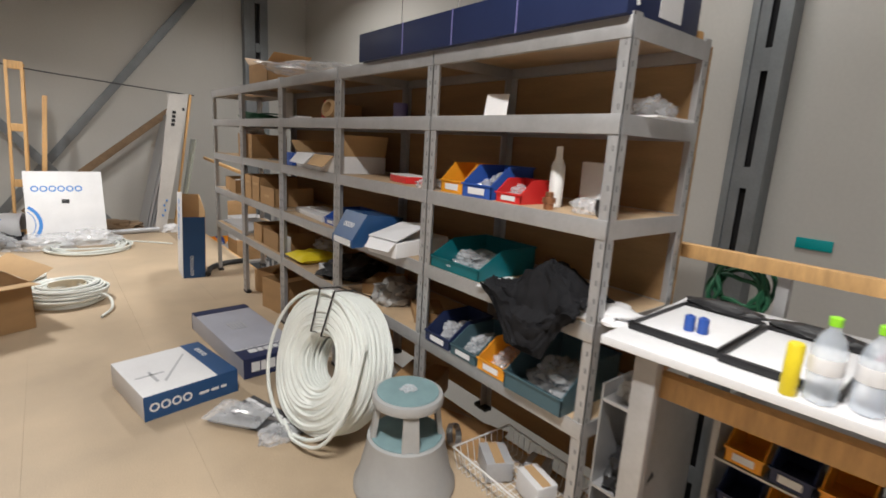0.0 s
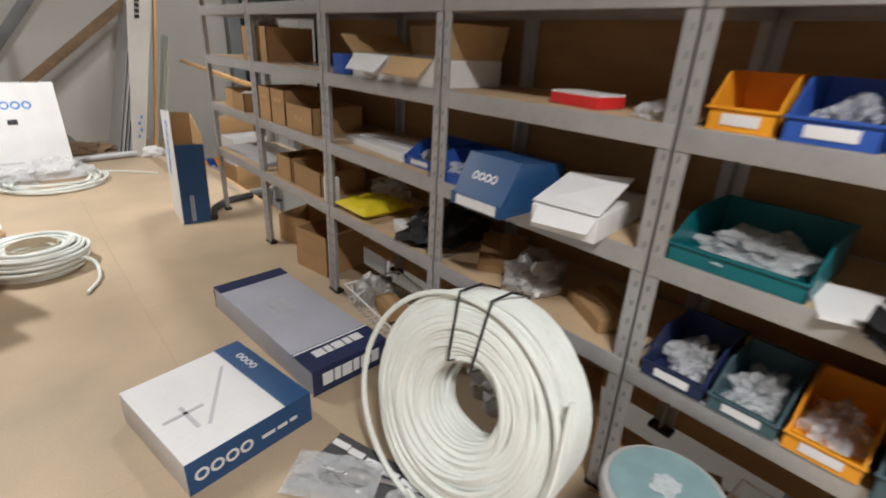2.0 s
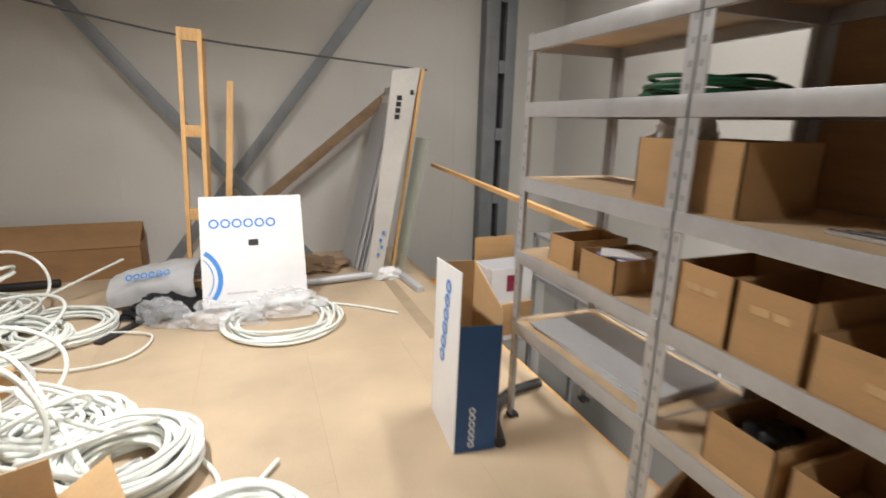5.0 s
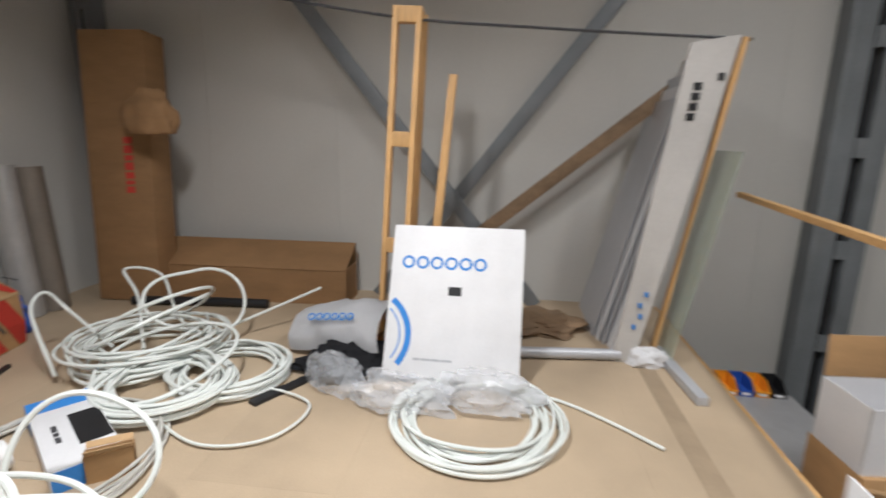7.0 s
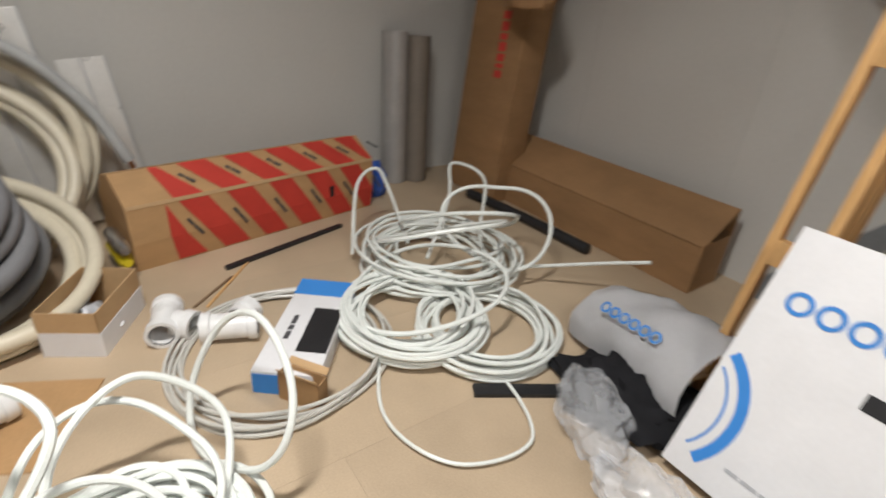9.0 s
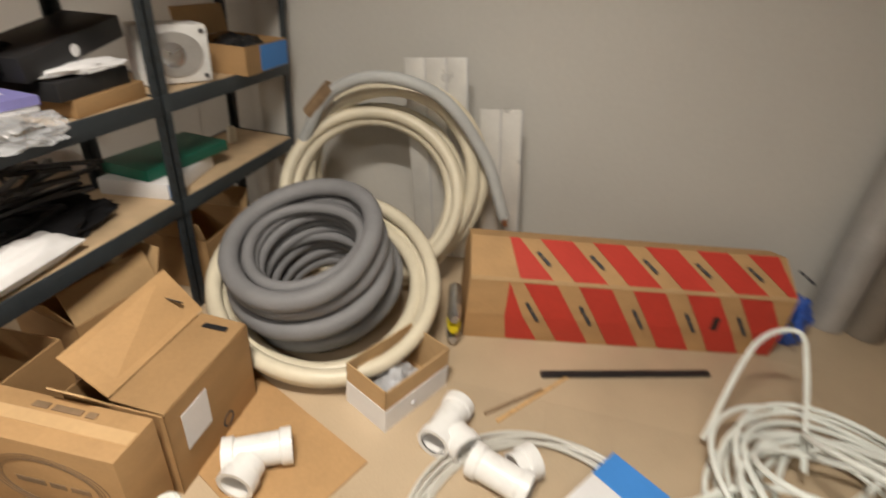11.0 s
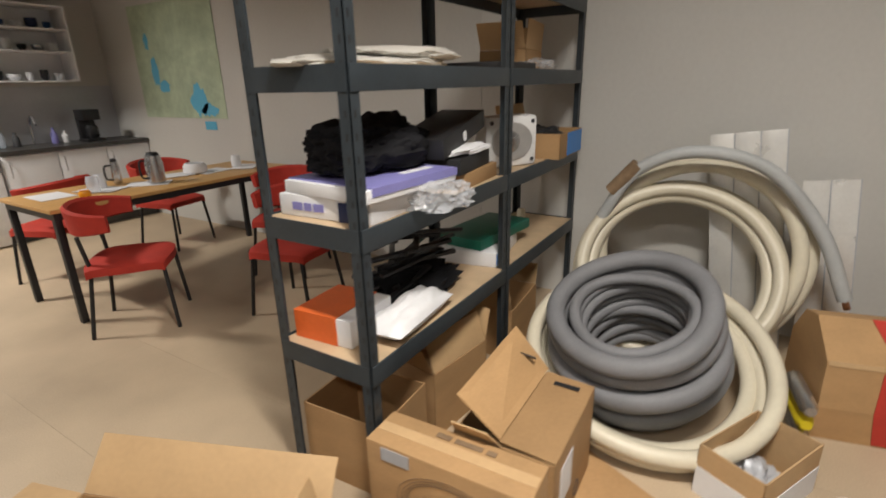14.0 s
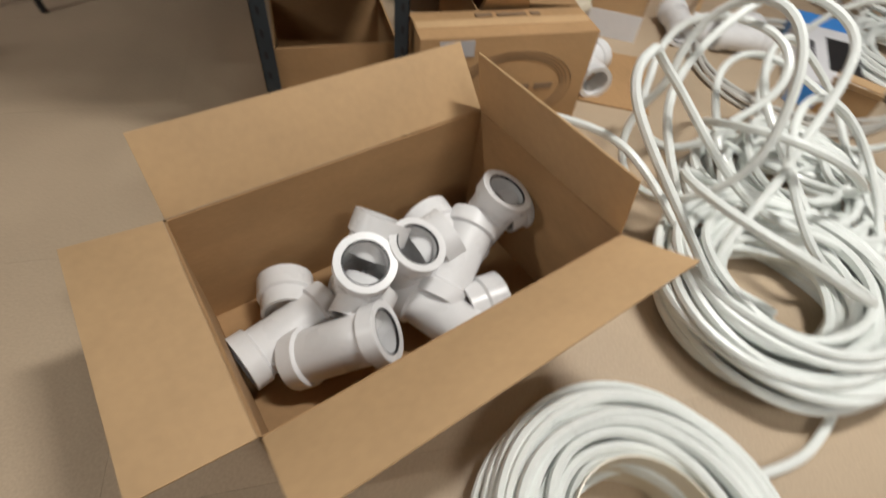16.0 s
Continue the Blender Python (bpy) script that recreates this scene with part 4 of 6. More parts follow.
# tall carton
o = thing("tall_carton", pose(1.84, 5.80, 0.001, -3, 2, -5), "tall open white and blue carton leaning on shelving", "box")
part("front", bx(-0.095, 0, 0, 0.1, 0.004, 0.6), M_BLUE, o)
part("back", bx(-0.1, 0.4, 0, 0.1, 0.404, 0.80), M_CARDIN, o)
part("side", panel((-0.1, 0.0, 0), (-0.1, 0.404, 0), (-0.1, 0.404, 0.82), (-0.1, 0.0, 0.84), 0.004), M_WHITE, o)
part("side", panel((0.1, 0.004, 0), (0.1, 0.4, 0), (0.1, 0.4, 0.80), (0.1, 0.004, 0.66), 0.004), M_CARDIN, o)
part("inner_side", panel((-0.095, 0.005, 0), (-0.095, 0.399, 0), (-0.095, 0.399, 0.80), (-0.095, 0.005, 0.82), -0.003), M_CARDIN, o)
part("base", bx(-0.095, 0.005, 0, 0.095, 0.399, 0.005), M_CARDIN, o)
part("print_mark", rings_word(6, 0.035, 0.002, m=pose(-0.02, -0.0005, 0.12, 0, -90, 0)), M_WHITE, o)
part("print_mark", rings_word(6, 0.075, 0.002, m=pose(-0.1045, 0.2, 0.56, 0, 0, -90) @ pose(0, 0, 0, 0, -80, 0)), M_LOGO, o)

# ---- north end ----
o = thing("pipe_carton", Matrix.Translation((0.93, 7.9, 0.05)) @ pose(0, 0, 0, -24, 0, -1), "flat white product carton with blue print leaning upright", "box")
part("body", bx(-0.38, 0, 0, 0.385, 0.09, 0.87, 0.004), M_WHITE, o)
part("print_mark", rings_word(6, 0.088, 0.002, m=pose(-0.07, -0.0005, 0.65)), M_LOGO, o)
part("hand_hole", bx(-0.035, -0.002, 0.465, 0.04, 0.0, 0.515, 0.0), M_BLACK, o, "dark hand hole")
bm = bmesh.new()
for r0, r1 in ((0.20, 0.208), (0.235, 0.27)):
    for k in range(16):
        a0, a1 = radians(-38 + 6.6 * k), radians(-38 + 6.6 * (k + 1))
        q = [(-0.5 + r * math.cos(a), -0.0015, 0.22 + r * math.sin(a)) for r, a in ((r0, a0), (r1, a0), (r1, a1), (r0, a1))]
        if all(-0.379 < p[0] for p in q):
            bm.faces.new([bm.verts.new(p) for p in q])
part("ring_print", bm, M_LOGO, o, "blue printed ring")
part("print_mark", bars((0.04, 0.05, 0.05, 0.06), 0.012, 0.006, 0.002, m=pose(-0.1, -0.0005, 0.1)), M_GREYSHEET, o)
o = thing("floor_sack", pose(0.24, 8.33, 0.05, 0, -8, -12) @ Matrix.Scale(1.15, 4), "white printed paper sack folded over on the floor", "sack")
bm = bmesh.new()
rows = []
for i in range(25):
    u = i / 24
    row = []
    for j in range(25):
        a = radians(200 * j / 24 - 10)
        w = 1 + 0.10 * noise.noise(Vector((u * 4, a * 1.4, 3))) + 0.05 * noise.noise(Vector((u * 11, a * 4, 8)))
        row.append(bm.verts.new((-0.28 + 0.56 * u, -0.2 * math.cos(a) * w * (0.92 + 0.12 * u), (0.02 + 0.23 * math.sin(a) ** 0.8 * w * (0.75 + 0.35 * u - 0.25 * u ** 4) if math.sin(a) > 0 else 0.02))))
    rows.append(row)
for a_, b_ in zip(rows, rows[1:]):
    for j in range(24):
        bm.faces.new((a_[j], a_[j + 1], b_[j + 1], b_[j]))
bmesh.ops.solidify(bm, geom=bm.faces[:], thickness=0.006)
part("paper_skin", bm, M_WHITE, o)
part("filling", pillow(0.24, 0.16, 0.05, 52, 0.4), M_CARDIN, o, "torn brown paper lining", m=pose(-0.04, 0, 0.01))
part("print_mark", rings_word(6, 0.05, 0.002, m=pose(0.0, -0.16, 0.2, -38, 0, 0)), M_LOGO, o)
solo("black_sack", blob(0.26, 0.22, 0.1, 0.5, 1.8, 53), M_CLOTH, pose(0.32, 8.1, 0.0), "black plastic sack on the floor", "sack")
bag(pose(0.3, 7.85, 0.001, 0, 0, -35), 0.2, 0.12, 0.12, 54, amp=0.28, label="crumpled clear plastic wrap on the floor")
bag(pose(0.72, 7.68, 0.001), 0.25, 0.11, 0.11, 55, label="crumpled clear plastic wrap on the floor")
bag(pose(1.15, 7.72, 0.03), 0.25, 0.1, 0.11, 56, label="crumpled clear plastic wrap on a pipe coil")

rnd = random.Random(21)


def flat_coil(x, y, z, R, ar, az, n, r, label, material=None, wob=0.012, tail=None, tie=False):
    o = thing("pipe_coil", pose(x, y, z, 0, 0, rnd.uniform(0, 360)), label, "pipe coil", "white pipe coils")
    turns(o, R, ar, az, n, r, rnd, wob, material or M_PIPE)
    if tail:
        inv = o.matrix_world.inverted()
        part("pipe_end", tube([inv @ p for p in spline(tail)], r, 7), material or M_PIPE, o)
    return o


flat_coil(1.1, 7.6, 0, 0.36, 0.07, 0.016, 12, 0.009, "flat coil of white plastic pipe on the floor", wob=0.02, tail=[(1.2, 7.95, 0.012), (1.5, 7.85, 0.012), (1.72, 7.7, 0.012), (1.95, 7.49, 0.012)])
flat_coil(0.84, 5.52, 0, 0.2, 0.07, 0.07, 30, 0.0105, "tied coil of white plastic pipe lying on the floor", tail=[(1.0, 5.35, 0.1), (1.1, 5.3, 0.06), (1.1, 5.12, 0.02), (1.02, 4.95, 0.015)])
part("liner", ringed([(0.125, 0.0), (0.128, 0.0), (0.128, 0.15), (0.125, 0.15)], 40), M_BEIGE, thing("coil_core", pose(0.84, 5.52, 0.0), "cream plastic core inside a pipe coil", "coil core"))
flat_coil(0.08, 6.42, 0, 0.2, 0.09, 0.06, 26, 0.0115, "tangled coil of white plastic pipe on the floor", wob=0.05)
flat_coil(0.40, 6.12, 0, 0.22, 0.075, 0.07, 34, 0.0115, "heavy coil of white plastic pipe on the floor", wob=0.02)
flat_coil(-0.54, 7.58, 0.04, 0.29, 0.055, 0.03, 15, 0.010, "loose coil of white plastic pipe on the floor", wob=0.03)
flat_coil(-0.32, 7.86, 0.0, 0.29, 0.06, 0.03, 10, 0.010, "loose coil of white plastic pipe on the floor", wob=0.03)
flat_coil(-0.93, 8.0, 0.04, 0.36, 0.08, 0.06, 13, 0.010, "tangled coil of white plastic pipe on the floor", wob=0.05)
flat_coil(-0.63, 7.02, 0, 0.41, 0.03, 0.016, 6, 0.008, "thin coil of clear plastic hose on the floor", mat("clear_hose", (0.55, 0.54, 0.5), 0.3, var=0.1), 0.03)


def loose(points, r, label, material=None):
    return solo("loose_pipe", tube(spline(points, 10), r, 8), material or M_PIPE, Matrix(), label, "pipe", "loose pipe ends")


for k, (x, y, z, R, ax, ay) in enumerate(((0.05, 5.98, 0.36, 0.2, 62, 20), (-0.12, 6.1, 0.34, 0.17, 50, -25), (0.22, 6.35, 0.22, 0.22, 30, 25), (-0.05, 6.4, 0.2, 0.24, 20, -20), (0.3, 6.1, 0.2, 0.24, 18, 14), (0.1, 6.25, 0.24, 0.2, 40, 10), (-0.9, 8.0, 0.25, 0.3, 18, 12), (-1.0, 8.2, 0.22, 0.34, 22, -12), (-0.6, 7.7, 0.16, 0.36, 10, 8), (-0.22, 6.75, 0.24, 0.24, 58, 12), (-0.75, 8.25, 0.3, 0.26, 40, 10))):
    solo("loose_pipe", tube(loop(R, 0, rnd, 0.05, 60), 0.0112, 8, True), M_PIPE, pose(x, y, z, ax, ay, 40 * k), "white plastic pipe loop sprung out of a coil", "pipe", "loose pipe loops")
L = "white plastic pipe looping up from a coil"
loose([(-0.9, 7.9, 0.1), (-1.15, 8.2, 0.32), (-1.35, 8.35, 0.45), (-1.2, 8.5, 0.38), (-0.95, 8.3, 0.15), (-0.6, 8.1, 0.1)], 0.010, L)
loose([(-1.2, 7.6, 0.05), (-1.45, 7.75, 0.35), (-1.5, 7.9, 0.42), (-1.42, 7.95, 0.3), (-1.1, 7.9, 0.1)], 0.010, L)
loose([(-0.6, 8.3, 0.1), (-0.3, 8.6, 0.2), (-0.1, 8.7, 0.28)], 0.010, L)
loose([(-0.5, 7.4, 0.02), (-0.1, 7.2, 0.02), (0.2, 7.3, 0.02), (0.25, 7.6, 0.02), (-0.1, 7.7, 0.03), (-0.4, 7.5, 0.05)], 0.007, "thin white hose loop lying on the floor")
loose([(0.25, 5.95, 0.1), (-0.05, 5.95, 0.35), (-0.15, 6.2, 0.55), (0.0, 6.35, 0.5), (0.2, 6.15, 0.3), (0.35, 5.95, 0.15), (0.5, 6.0, 0.15)], 0.0115, L)
loose([(0.4, 5.9, 0.15), (0.1, 5.75, 0.42), (0.0, 5.8, 0.5), (-0.02, 5.9, 0.42), (0.2, 6.1, 0.2), (0.35, 6.3, 0.15)], 0.0115, L)
loose([(0.3, 6.3, 0.12), (-0.1, 6.3, 0.3), (-0.3, 6.5, 0.35), (-0.2, 6.7, 0.2), (0.1, 6.6, 0.1), (0.3, 6.4, 0.1)], 0.0115, L)
loose([(0.3, 5.95, 0.1), (0.0, 5.85, 0.22), (-0.2, 5.7, 0.2), (-0.25, 5.6, 0.18)], 0.0115, L)
loose([(0.55, 6.3, 0.06), (0.75, 6.0, 0.02), (0.8, 5.75, 0.02), (1.0, 6.0, 0.02)], 0.0105, "white plastic pipe lying on the floor")
o = closed_box(pose(-0.65, 7.14, 0.001, 0, 0, 143), 0.66, 0.25, 0.1, "long white carton with blue ends under pipe coils", M_WHITE, tape=False)
part("blue_end", bx(-0.332, 0.0, 0, -0.3305, 0.12, 0.09), M_LOGO, o)
part("blue_end", bx(0.2, -0.1265, 0, 0.332, 0.1265, 0.1015), M_LOGO, o)
part("dark_print", bx(-0.2, -0.12, 0.1005, 0.1, 0.0, 0.102), M_BLACK, o)
part("print_mark", bars((0.05, 0.03, 0.06), 0.02, 0.012, 0.002, m=pose(-0.05, 0.06, 0.1005, -90, 0, 0)), M_INK, o)
carton(pose(-0.33, 6.99, 0.001, 0, 0, 35), 0.17, 0.06, 0.12, "small torn cardboard box on the floor", (30, None, 50, None))
solo("black_strip", bx(-0.35, -0.03, 0, 0.35, 0.03, 0.02, 0.003), M_BLACK, pose(0.13, 7.87, 0.001, 0, 0, 60), "black perforated mounting strip on the floor", "strip")
solo("black_strip", bx(-0.4, -0.015, 0, 0.4, 0.015, 0.02, 0.003), M_BLACK, pose(-1.53, 7.36, 0.001, 0, 0, 108), "black perforated mounting strip on the floor", "strip")
solo("foam_tube", tube(spline([(-1.75, 8.85, 0.04), (-1.2, 8.92, 0.04), (-0.65, 8.95, 0.04)]), 0.035, 10), M_BLACK, Matrix(), "black foam pipe sleeve on the floor", "foam tube")

for k, (x, y, a, ln) in enumerate(((-1.29, 6.98, 141, 0.5), (-1.22, 6.88, 133, 0.3))):
    solo("wood_stick", bx(-ln / 2, -0.006, 0, ln / 2, 0.006, 0.008, 0.001), (M_PINE, M_OLDWOOD)[k], pose(x, y, 0.001, 0, 0, a), "thin wooden stick lying on the floor", "timber")
# red carton along the west wall
o = thing("insulation_carton", Matrix.Translation((-1.92, 7.296, 0.001)) @ pose(0, 0, 0, 0, 0, 102.6), "long brown carton with red diagonal stripes", "box")
FT, RT = 0.345, 0.465
bm = bmesh.new()
prof = [(-0.19, 0.0), (-0.205, 0.15), (-0.195, FT), (-0.02, RT), (0.10, RT - 0.03), (0.2, 0.3), (0.2, 0.0)]
ra, rb = [bm.verts.new((-0.76, y, z)) for y, z in prof], [bm.verts.new((0.76, y, z)) for y, z in prof]
for i in range(7):
    bm.faces.new((ra[i], ra[(i + 1) % 7], rb[(i + 1) % 7], rb[i]))
bm.faces.new(ra[::-1]), bm.faces.new(rb)
bmesh.ops.recalc_face_normals(bm, faces=bm.faces)
part("body", bm, M_CARD, o, smooth=False)
part("lid_edge", panel((-0.755, -0.199, FT - 0.012), (0.755, -0.199, FT - 0.012), (0.755, -0.193, FT + 0.006), (-0.755, -0.193, FT + 0.006), -0.004), M_CARDIN, o)
part("open_end", bx(0.761, -0.15, 0.05, 0.764, 0.1, 0.33), M_NAVY, o, "dark open end")


def stripe(x0, x1, skew, lo, hi):
    """A slanting band between two heights of a face, given as (y, z)."""
    keep = lambda v: max(-0.58, min(0.752, v))
    (y0, z0), (y1, z1) = lo, hi
    return panel((keep(x0), y0, z0), (keep(x1), y0, z0), (keep(x1 - skew), y1, z1), (keep(x0 - skew), y1, z1), 0.002)


for k in range(6):
    x = -0.555 + 0.25 * k
    part("red_stripe", stripe(x, x + 0.15, 0.09, (-0.194, 0.01), (-0.208, 0.15)), M_RED, o)
    part("red_stripe", stripe(x - 0.09, x + 0.06, 0.12, (-0.208, 0.15), (-0.2, FT - 0.014)), M_RED, o)
    part("red_stripe", stripe(x + 0.02, x + 0.17, 0.15, (-0.193, FT + 0.006), (-0.022, RT + 0.002)), M_RED, o)
    part("print_mark", bars((0.05, 0.07), 0.016, 0.006, 0.002, m=pose(x + 0.1, -0.209, 0.18, 0, 56, 0)), M_INK, o)
    part("print_mark", bars((0.03, 0.05), 0.016, 0.006, 0.002, m=pose(x + 0.13, -0.11, 0.413, -56, 0, 0) @ pose(0, 0, 0, 0, 50, 0)), M_INK, o)
part("hand_hole", bx(0.4, -0.2115, 0.15, 0.43, -0.2, 0.22, 0.0), M_BLACK, o)
bag(pose(-2.12, 8.2, 0.001), 0.1, 0.09, 0.17, 61, M_BINBLUE, "blue plastic lining poking out of a carton")
for k, (x, y, h) in enumerate(((-2.39, 8.62, 1.12), (-2.36, 8.80, 1.1))):
    solo("duct_shell", ringed([(0.08, 0), (0.095, 0), (0.095, h), (0.08, h)], 24), (M_FOIL, M_BROWNFOAM)[k], pose(x + 0.08, y - 0.12, 0.001, 0, -3, 0), "tall grey pipe insulation shell leaning in the corner", "duct shell")
o = thing("tall_carton", pose(-1.84, 9.05, 0.001, -4, 0, 4), "tall brown carton with red print standing in the corner", "box")
part("body", bx(-0.27, -0.12, 0, 0.25, 0.14, 2.12, 0.006), M_KRAFT, o)
part("print_mark", bars((0.05, 0.06, 0.04, 0.06, 0.05, 0.03, 0.05), 0.07, 0.016, 0.002, m=pose(0.07, -0.1205, 1.1, 0, 90, 0)), M_RED, o)
solo("kraft_paper", blob(0.2, 0.1, 0.22, 0.25, 1.6, 62), M_KRAFT, pose(-1.44, 8.88, 1.35), "crumpled brown kraft paper stuck to a carton", "paper")
o = thing("long_carton", pose(-0.98, 9.25, 0.001, 0, 0, 1), "long low open brown carton along the wall", "box")
part("front", panel((-0.9, -0.15, 0), (0.92, -0.15, 0), (0.92, -0.14, 0.28), (-0.9, -0.14, 0.28), 0.006), M_KRAFT, o)
part("back", bx(-0.9, 0.15, 0, 0.92, 0.156, 0.46), M_KRAFT, o)
part("lid", panel((-0.9, -0.14, 0.282), (0.92, -0.14, 0.282), (0.92, 0.15, 0.46), (-0.9, 0.15, 0.46), 0.005), M_KRAFT, o)
part("end", bx(0.915, -0.15, 0, 0.921, 0.15, 0.3), M_KRAFT, o)
part("end", bx(-0.906, -0.15, 0, -0.9, 0.15, 0.3), M_KRAFT, o)

# timber and panels
o = thing("narrow_ladder", pose(0.50, 8.3, 0.001, -4, 2.5, 0), "narrow raw pine frame leaning upright", "timber")
for x in (-0.085, 0.055):
    part("stile", bx(x, 0, 0, x + 0.032, 0.06, 2.1, 0.003), M_PINE, o)
for z in (0.05, 0.65, 1.30, 2.01):
    part("crosspiece", bx(-0.053, 0.002, z, 0.055, 0.05, z + 0.09, 0.002), M_PINE, o)
for k, (x, h, a) in enumerate(((0.72, 1.75, -6),)):
    solo("wood_batten", bx(-0.025, -0.02, 0, 0.025, 0.02, h, 0.003), M_PINE, pose(x - 0.02, 8.45, 0.001, -6, -a * 0.8, 0), "raw pine batten leaning upright", "timber")
for k in range(5):
    solo("wood_batten", bx(-0.017, -0.017, 0, 0.017, 0.017, 2.08 - 0.05 * (k % 3), 0.003), M_PINE, pose(0.575 + 0.004 * (k % 2), 8.395 + 0.038 * k, 0.001, -3.5 + 0.2 * k, 2.5, 0), "raw pine batten in a bundle leaning upright", "timber", "batten bundle")
solo("orange_bag", blob(0.1, 0.08, 0.4, 0.2, 1.5, 63), M_ORANGE, pose(1.02, 8.6, 0.001), "orange sack behind a white carton", "sack")
sheets = ((1.84, 2.24, 8.8, 9.45, 1.62, M_GREYSHEET, 0.008), (1.865, 2.28, 8.7, 9.4, 1.70, M_WHITE, 0.008), (1.89, 2.32, 8.62, 9.35, 1.78, M_GREYSHEET, 0.01), (1.92, 2.39, 8.5, 9.3, 1.9, M_WHITE, 0.02), (1.96, 2.43, 8.48, 9.25, 1.91, M_WHITE, 0.02), (2.18, 2.46, 8.44, 8.5, 1.9, M_PINE, 0.03))
for k, (x0, x1, y0, y1, h, mt, t) in enumerate(sheets):
    solo("leaning_panel", panel((x0, y0 + 0.02 * k, 0.001), (x0, y1, 0.001), (x1, y1, h), (x1, y0, h), t), mt, Matrix(), "tall thin board leaning on its edge by the deck edge", "board", "leaning boards")
o = thing("front_board", Matrix(), "broad white board with dark slots leaning by the deck edge", "board", "leaning boards")
# White board greyed down, its shade put into the base colour.
part("board", panel((1.90, 8.40, 0.001), (2.03, 8.40, 0.001), (2.43, 8.46, 1.92), (2.17, 8.46, 1.88), -0.012), mat("shaded_white_board", (0.52, 0.50, 0.48), 0.5, var=0.12, scale=3), o)
for k in range(4):
    z = 1.63 - 0.055 * k
    x = 1.90 + 0.147 * z + 0.09
    part("slot", bx(x - 0.022, 8.40 + 0.0313 * z - 0.005, z, x + 0.022, 8.40 + 0.0313 * z - 0.0, z + 0.04), M_BLACK, o)
    part("print_mark", bx(2.0 + 0.02 * (k % 2) + 0.012 * k, 8.3975, 0.22 + 0.07 * k, 2.02 + 0.02 * (k % 2) + 0.012 * k, 8.4025 + 0.002 * k, 0.25 + 0.07 * k), M_LOGO, o)
part("slot", bx(2.33, 8.444, 1.68, 2.36, 8.453, 1.72), M_BLACK, o)
solo("glass_panel", panel((2.22, 8.36, 0.001), (2.25, 8.75, 0.001), (2.48, 8.75, 1.3), (2.47, 8.36, 1.3), 0.008), mat("pale_glass", (0.55, 0.62, 0.5), 0.15, alpha=0.4, var=0.05), Matrix(), "pale greenish glass pane leaning by the deck edge", "glass pane")
solo("floor_tape", bx(-0.05, -0.75, 0, 0.05, 0.75, 0.0012), mat("dull_paper_tape", (0.36, 0.275, 0.185), 0.6, var=0.15), pose(2.09, 7.75, 0.0002, 0, 0, 0), "brown paper tape strip stuck on the floor", "tape")
solo("grey_channel", bx(-0.03, -0.33, 0, 0.03, 0.33, 0.05, 0.004), M_GREYSHEET, pose(2.24, 8.25, 0.001, 0, 0, 5), "grey plastic channel lying on the deck edge", "channel")
solo("grey_pipe", tube([(1.25, 8.35, 0.04), (1.95, 8.42, 0.04)], 0.035, 12), M_GREYSHEET, Matrix(), "short grey plastic pipe lying on the floor", "pipe")
bag(pose(2.1, 8.38, 0.001), 0.1, 0.06, 0.07, 64, M_WHITE, "white plastic scraps on the floor")
o = solo("rail_board", bx(-0.016, -0.02, 0, 0.016, 0.02, 2.9, 0.002), M_PINE, Matrix.Translation((2.66, 8.75, 1.03)) @ Vector((-0.16, -2.9, -0.07)).to_track_quat("Z", "X").to_matrix().to_4x4(), "thin raw pine rail from the wall to the shelving", "railing")
solo("strap", tube(spline([(-1.2, 8.6, 2.36), (0.4, 8.5, 2.06), (1.4, 8.5, 1.97), (2.5, 8.5, 1.9)]), 0.009, 6), M_INK, Matrix(), "dark rope strung above the leaning boards", "rope")
bag(pose(1.45, 8.9, 0.001), 0.3, 0.2, 0.08, 65, M_OLDWOOD, "pile of dark wood scraps on the floor", name="wood_scrap", category="scrap")

# lower level beyond the deck edge
def lower_rack(x0, x1, y0, y1, shelves):
    o = thing("lower_rack", pose(x0, y0, -2.599), "galvanised shelving standing on the lower level", "shelving", "lower racks")
    for x in (0.02, x1 - x0 - 0.02):
        for y in (0.02, y1 - y0 - 0.02):
            part("post", bx(x - 0.02, y - 0.02, 0, x + 0.02, y + 0.02, 2.6 + shelves[0] - 0.001, 0.002), M_GALV, o)
    for z in shelves:
        part("shelf", bx(0, 0, 2.599 + z - 0.03, x1 - x0, y1 - y0, 2.599 + z), M_GALV, o)


lower_rack(2.62, 3.12, 7.35, 9.0, (-0.28, -0.75, -1.3))
lower_rack(3.42, 4.0, 6.3, 8.0, (0.45, 0.05, -0.4))
closed_box(pose(2.9, 7.6, -0.278, 0, 0, 4), 0.4, 0.34, 0.28, "brown closed carton on a lower rack")
o = carton(pose(2.9, 7.6, 0.004, 0, 0, 4), 0.4, 0.3, 0.3, "open white carton with a maroon print on a lower rack", (None, None, 4, None), M_WHITE, fl=0.2, inner=M_CARD)
part("red_print", bx(-0.05, -0.1525, 0.1, 0.08, -0.1505, 0.24), mat("print_maroon", (0.24, 0.02, 0.06), 0.5), o)
for k in range(4):
    bin_box(pose(2.87, 8.7, -0.278) @ Matrix.Translation((0.1 * (k - 1.5), 0, 0)), 0.09, 0.18, 0.09, (M_ORANGE, M_BINBLUE, M_ORANGE, M_BLACK)[k], "plastic stacking bin on a lower rack")
closed_box(pose(3.7, 7.3, 0.052, 0, 0, 10), 0.36, 0.3, 0.2, "brown closed carton on a lower rack")
